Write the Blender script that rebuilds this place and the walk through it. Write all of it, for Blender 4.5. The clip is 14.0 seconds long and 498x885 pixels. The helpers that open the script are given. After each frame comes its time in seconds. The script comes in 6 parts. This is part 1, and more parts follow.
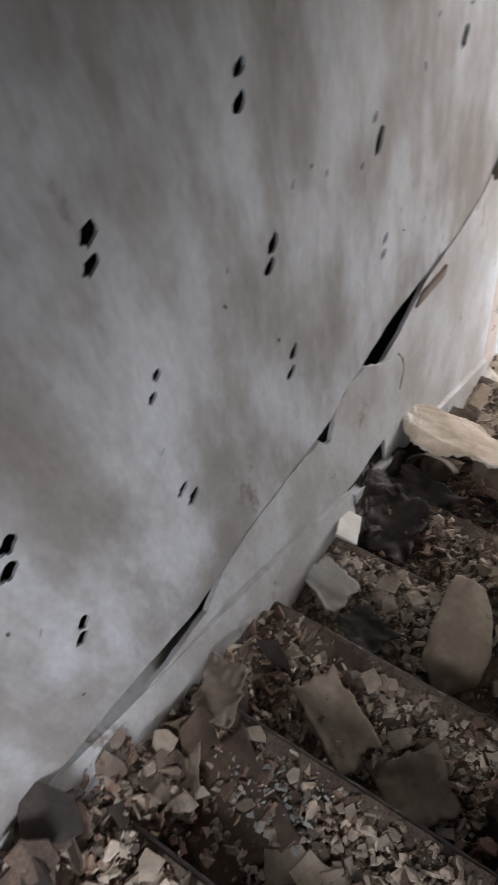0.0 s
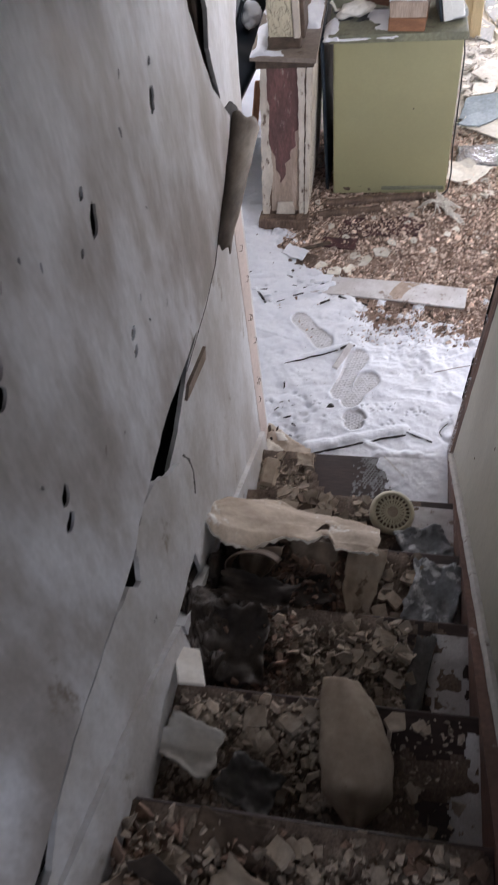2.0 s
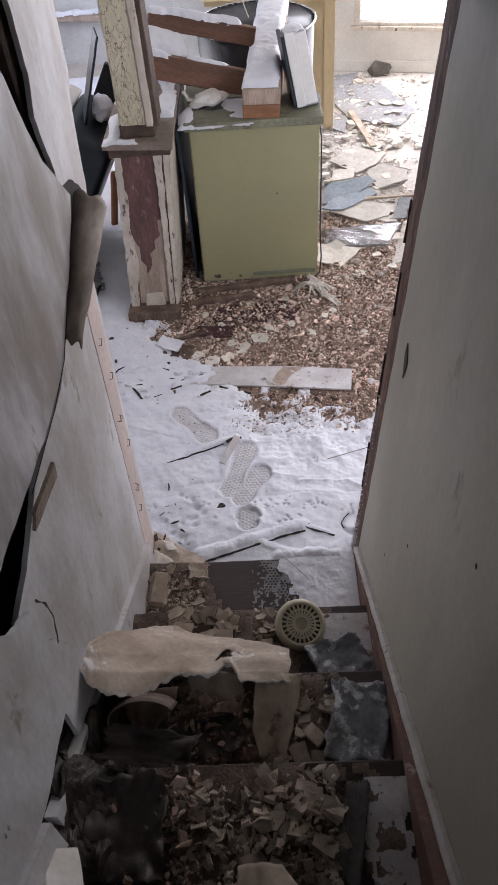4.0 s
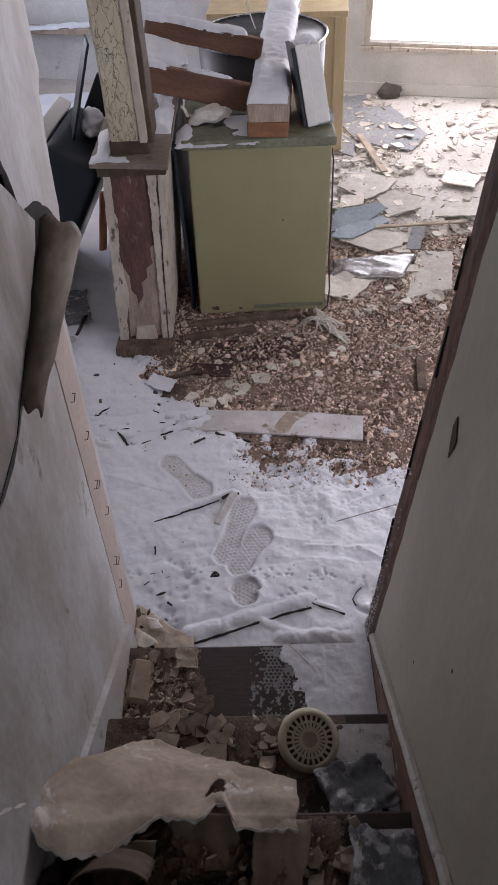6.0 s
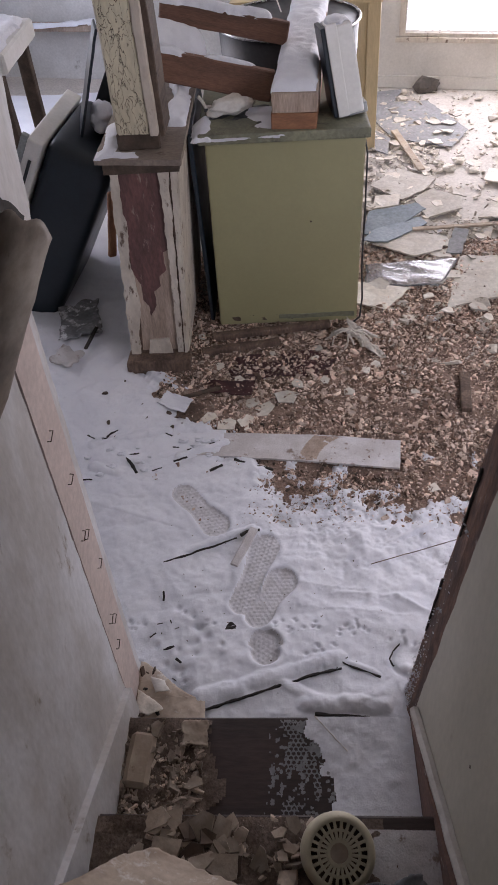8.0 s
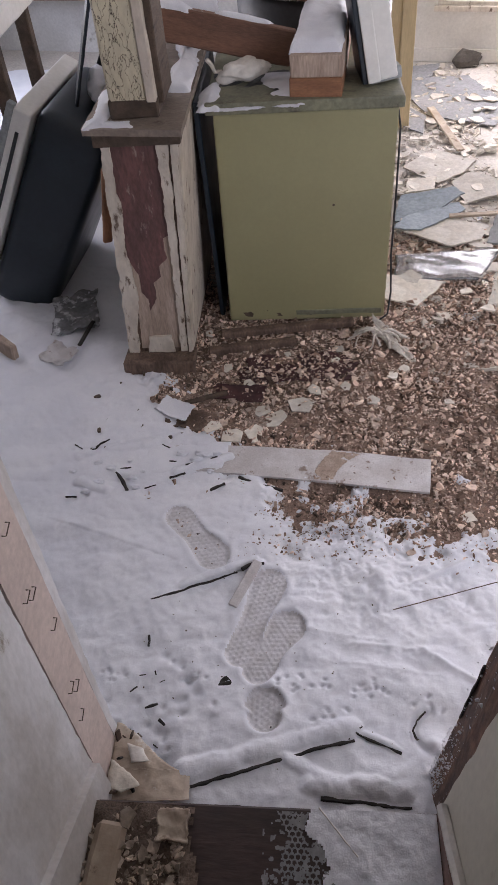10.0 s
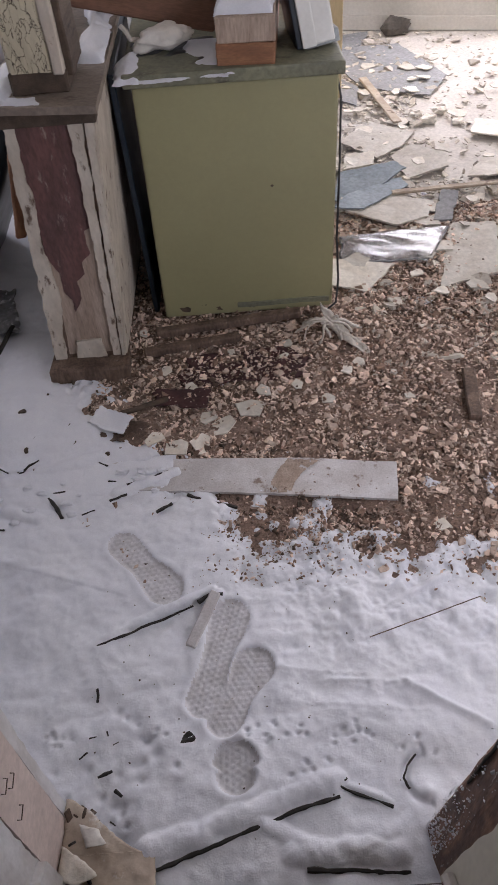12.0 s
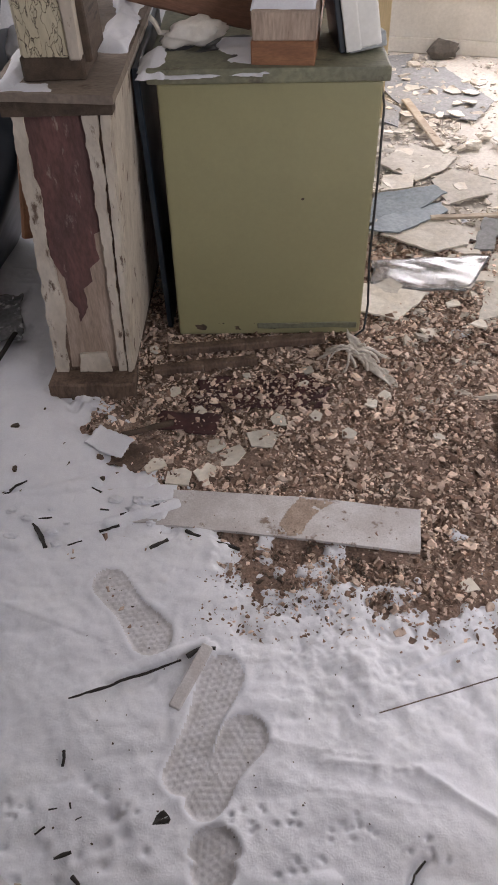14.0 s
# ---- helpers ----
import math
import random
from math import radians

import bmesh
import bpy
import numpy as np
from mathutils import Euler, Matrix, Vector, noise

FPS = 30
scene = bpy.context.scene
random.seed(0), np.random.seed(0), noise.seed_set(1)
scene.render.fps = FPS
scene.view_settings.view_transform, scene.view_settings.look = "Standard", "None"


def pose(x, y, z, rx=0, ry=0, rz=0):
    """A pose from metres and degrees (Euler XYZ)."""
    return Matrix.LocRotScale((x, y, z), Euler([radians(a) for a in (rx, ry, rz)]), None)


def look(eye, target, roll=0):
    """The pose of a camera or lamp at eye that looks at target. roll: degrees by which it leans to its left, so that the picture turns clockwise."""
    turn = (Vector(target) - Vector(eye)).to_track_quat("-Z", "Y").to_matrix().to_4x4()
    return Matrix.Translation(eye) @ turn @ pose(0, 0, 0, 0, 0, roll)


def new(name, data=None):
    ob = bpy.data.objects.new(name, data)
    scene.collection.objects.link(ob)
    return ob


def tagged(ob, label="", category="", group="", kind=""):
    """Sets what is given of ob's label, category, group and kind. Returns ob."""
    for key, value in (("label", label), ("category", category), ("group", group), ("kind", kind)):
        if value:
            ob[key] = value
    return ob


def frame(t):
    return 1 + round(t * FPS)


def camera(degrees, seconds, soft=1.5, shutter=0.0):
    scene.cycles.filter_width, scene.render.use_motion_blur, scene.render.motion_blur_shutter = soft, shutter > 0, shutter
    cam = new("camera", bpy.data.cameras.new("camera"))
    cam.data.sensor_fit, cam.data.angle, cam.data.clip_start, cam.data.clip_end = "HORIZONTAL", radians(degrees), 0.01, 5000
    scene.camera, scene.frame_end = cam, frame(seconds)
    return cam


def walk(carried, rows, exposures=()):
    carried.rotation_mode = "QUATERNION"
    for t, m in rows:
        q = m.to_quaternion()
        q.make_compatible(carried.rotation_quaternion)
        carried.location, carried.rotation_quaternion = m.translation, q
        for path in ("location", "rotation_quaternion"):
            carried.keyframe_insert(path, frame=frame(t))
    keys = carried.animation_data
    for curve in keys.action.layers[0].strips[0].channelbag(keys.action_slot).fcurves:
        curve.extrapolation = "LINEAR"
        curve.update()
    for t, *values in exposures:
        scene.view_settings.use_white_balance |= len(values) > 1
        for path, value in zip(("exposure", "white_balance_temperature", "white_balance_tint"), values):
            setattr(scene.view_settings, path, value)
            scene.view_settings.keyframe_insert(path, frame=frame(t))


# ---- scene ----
cam = camera(36.7, 14.0, soft=1.0, shutter=0.4)
PATH = [
    (0, (0.67, -2.096, 2.992), (-0.163, -1.337, 1.339), -17.7),
    (0.5, (0.684, -2.017, 2.961), (-0.016, -1.129, 1.311), -17.0),
    (1, (0.637, -1.977, 2.881), (0.076, -0.946, 1.262), -16.4),
    (1.5, (0.541, -1.97, 2.844), (0.064, -0.895, 1.227), -16.0),
    (2, (0.522, -1.904, 2.758), (0.168, -0.731, 1.177), -10.1),
    (2.5, (0.537, -1.813, 2.696), (0.234, -0.537, 1.186), -7.8),
    (3, (0.557, -1.774, 2.652), (0.364, -0.437, 1.178), -6.4),
    (5.5, (0.478, -1.355, 2.38), (0.431, 0.04, 0.947), -4.8),
    (6, (0.492, -1.266, 2.349), (0.43, 0.147, 0.935), -3.5),
    (6.5, (0.51, -1.191, 2.286), (0.433, 0.229, 0.879), -3.0),
    (7, (0.516, -1.102, 2.235), (0.423, 0.304, 0.816), -3.4),
    (7.5, (0.506, -1.034, 2.201), (0.393, 0.389, 0.8), -4.6),
    (10, (0.548, -0.613, 1.955), (0.34, 0.784, 0.539), -6.3),
    (10.5, (0.551, -0.558, 1.906), (0.356, 0.818, 0.467), -5.8),
    (11, (0.544, -0.462, 1.849), (0.406, 0.909, 0.399), -3.9),
    (11.5, (0.505, -0.395, 1.831), (0.404, 0.974, 0.376), -3.3),
    (12, (0.508, -0.367, 1.832), (0.453, 1.001, 0.374), -5.5),
    (12.5, (0.504, -0.355, 1.824), (0.557, 1.034, 0.386), -2.4),
    (13, (0.505, -0.315, 1.801), (0.507, 1.099, 0.386), -1.8),
    (13.5, (0.513, -0.27, 1.743), (0.468, 1.148, 0.333), -2.2),
    (14, (0.522, -0.184, 1.688), (0.424, 1.226, 0.273), -2.8),
]
EXPOSURES = [(0.0, 1.38, 6150, 12), (1.5, 0.82, 5950, 15), (3.0, 0.46, 6000, 18), (5.5, -0.02, 6050, 19), (6.5, -0.30, 6050, 23), (10.0, -0.04, 6150, 21), (11.5, -0.06, 6150, 20), (12.5, -0.28, 6150, 20), (13.2, -0.2, 6250, 20), (14.0, -0.08, 6450, 18)]
walk(cam, [(t, look(eye, target, roll)) for t, eye, target, roll in PATH], exposures=EXPOSURES)

# ---- world and light ----
world = bpy.data.worlds.new("overcast_sky")
world.use_nodes = True
scene.world = world
wn = world.node_tree.nodes
sky = wn.new("ShaderNodeTexSky")
sky.sky_type, sky.sun_disc = "NISHITA", False
sky.sun_elevation, sky.sun_rotation = radians(28), radians(-60)
sky.air_density, sky.dust_density = 1.0, 3.0
world.node_tree.links.new(sky.outputs["Color"], wn["Background"].inputs["Color"])
wn["Background"].inputs["Strength"].default_value = 0.12
sun_data = bpy.data.lights.new("sun", "SUN")
sun_data.energy, sun_data.angle, sun_data.color = 0.8, radians(20), (1.0, 0.97, 0.92)
sun = new("sun", sun_data)
sun.matrix_world = look((-4, 3, 6), (0, 2, 0))


def area_light(name, eye, target, w, h, watts, colour):
    d = bpy.data.lights.new(name, "AREA")
    d.shape, d.size, d.size_y, d.energy, d.color = "RECTANGLE", w, h, watts, colour
    ob = new(name, d)
    ob.matrix_world = look(eye, target)
    return ob


area_light("window_light_far", (2.35, 4.62, 1.25), (1.9, 2.0, 0.4), 1.9, 1.6, 78, (1.0, 0.97, 0.95))
# unseen front opening, added to brighten the appliance's face
area_light("fill_light_front", (2.05, 0.10, 1.5), (0.5, 1.6, 0.2), 1.0, 1.1, 24, (0.97, 0.98, 1.0))
# unseen landing opening, added to light the lower left stair wall
area_light("fill_light_landing", (0.875, -2.85, 2.02), (0.0, -2.0, 0.8), 0.42, 0.22, 3.4, (0.97, 0.98, 1.0))
# unseen side opening, placed to light the back wall and the snow
area_light("fill_light_side", (-2.32, 4.0, 1.55), (0.0, 3.3, 0.6), 2.1, 1.5, 46, (0.84, 0.90, 1.0))
# unseen upstairs window, assumed from bluish light on the stair wall
area_light("assumed_light_upstairs", (0.45, -4.42, 2.2), (0.1, -2.2, 1.3), 0.75, 0.36, 1.5, (0.74, 0.84, 1.0))


# ---- materials ----
def surface(name, a, b, scale=3.0, c=None, c_at=0.62, rough=0.75, metal=0.0, fine=60.0, grain=0.25, bump=0.3,
            stretch=(1, 1, 1), vary=0.0, island=False, cracks=0.0, crack_col=(0.03, 0.025, 0.02), gloss_wear=0.15):
    """Two-scale procedural surface: a and b blend in broad patches, c shows as stains or wear, fine grain on top."""
    m = bpy.data.materials.new(name)
    m.use_nodes = True
    nt = m.node_tree
    n, link = nt.nodes, nt.links.new
    bsdf = n["Principled BSDF"]
    co = n.new("ShaderNodeTexCoord")
    mp = n.new("ShaderNodeMapping")
    mp.inputs["Scale"].default_value = stretch
    link(co.outputs["Object"], mp.inputs["Vector"])

    def noise_tex(s, detail, offset=0.0, rough_=0.6):
        t = n.new("ShaderNodeTexNoise")
        t.noise_dimensions = "4D"
        t.inputs["W"].default_value = offset
        t.inputs["Scale"].default_value, t.inputs["Detail"].default_value = s, detail
        t.inputs["Roughness"].default_value = rough_
        link(mp.outputs["Vector"], t.inputs["Vector"])
        return t.outputs["Fac"]

    def ramp(fac, lo, hi):
        r = n.new("ShaderNodeMapRange")
        r.inputs["From Min"].default_value, r.inputs["From Max"].default_value = lo, hi
        r.interpolation_type = "SMOOTHSTEP"
        link(fac, r.inputs["Value"])
        return r.outputs["Result"]

    def mix(fac, x, y, how="MIX"):
        k = n.new("ShaderNodeMix")
        k.data_type, k.blend_type = "RGBA", how
        for sock, v in ((k.inputs[0], fac), (k.inputs[6], x), (k.inputs[7], y)):
            if hasattr(v, "is_linked"):
                link(v, sock)
            else:
                sock.default_value = v if isinstance(v, float) else (*v, 1.0)
        return k.outputs[2]

    col = mix(ramp(noise_tex(scale, 5), 0.36, 0.64), a, b)
    if c:
        col = mix(ramp(noise_tex(scale * 1.7, 8, 3.7, 0.68), c_at - 0.03, c_at + 0.05), col, c)
    f = noise_tex(fine, 4, 7.1)
    g = n.new("ShaderNodeMapRange")
    g.inputs["To Min"].default_value, g.inputs["To Max"].default_value = 1 - grain, 1 + grain
    g.inputs["From Min"].default_value, g.inputs["From Max"].default_value = 0.3, 0.7
    link(f, g.inputs["Value"])
    comb = n.new("ShaderNodeCombineColor")
    for i in range(3):
        link(g.outputs["Result"], comb.inputs[i])
    col = mix(1.0, col, comb.outputs[0], "MULTIPLY")
    height = f
    if cracks:
        v = n.new("ShaderNodeTexVoronoi")
        v.feature = "DISTANCE_TO_EDGE"
        v.inputs["Scale"].default_value = cracks
        wob = n.new("ShaderNodeTexNoise")
        wob.inputs["Scale"].default_value, wob.inputs["Detail"].default_value = cracks * 0.8, 5
        link(mp.outputs["Vector"], wob.inputs["Vector"])
        add = n.new("ShaderNodeVectorMath")
        add.operation = "MULTIPLY_ADD"
        link(wob.outputs["Color"], add.inputs[0])
        add.inputs[1].default_value = (0.09, 0.09, 0.09)
        link(mp.outputs["Vector"], add.inputs[2])
        link(add.outputs[0], v.inputs["Vector"])
        edge = ramp(v.outputs["Distance"], 0.006, 0.03)
        col = mix(edge, crack_col, col)
        mul = n.new("ShaderNodeMath")
        mul.operation = "MULTIPLY_ADD"
        link(edge, mul.inputs[0])
        mul.inputs[1].default_value = 2.0
        link(f, mul.inputs[2])
        height = mul.outputs[0]
    if vary:
        info = n.new("ShaderNodeNewGeometry" if island else "ShaderNodeObjectInfo")
        r = info.outputs["Random Per Island" if island else "Random"]
        vr = n.new("ShaderNodeMapRange")
        vr.inputs["To Min"].default_value, vr.inputs["To Max"].default_value = 1 - vary, 1 + vary
        link(r, vr.inputs["Value"])
        cc = n.new("ShaderNodeCombineColor")
        for i in range(3):
            link(vr.outputs["Result"], cc.inputs[i])
        col = mix(1.0, col, cc.outputs[0], "MULTIPLY")
    link(col, bsdf.inputs["Base Color"])
    rr = n.new("ShaderNodeMapRange")
    rr.inputs["To Min"].default_value, rr.inputs["To Max"].default_value = max(0.03, rough - gloss_wear), min(1.0, rough + gloss_wear)
    link(noise_tex(scale * 3, 4, 1.3), rr.inputs["Value"])
    link(rr.outputs["Result"], bsdf.inputs["Roughness"])
    bsdf.inputs["Metallic"].default_value = metal
    if bump:
        bp = n.new("ShaderNodeBump")
        bp.inputs["Strength"].default_value, bp.inputs["Distance"].default_value = bump, 0.004
        link(height, bp.inputs["Height"])
        link(bp.outputs["Normal"], bsdf.inputs["Normal"])
    return m


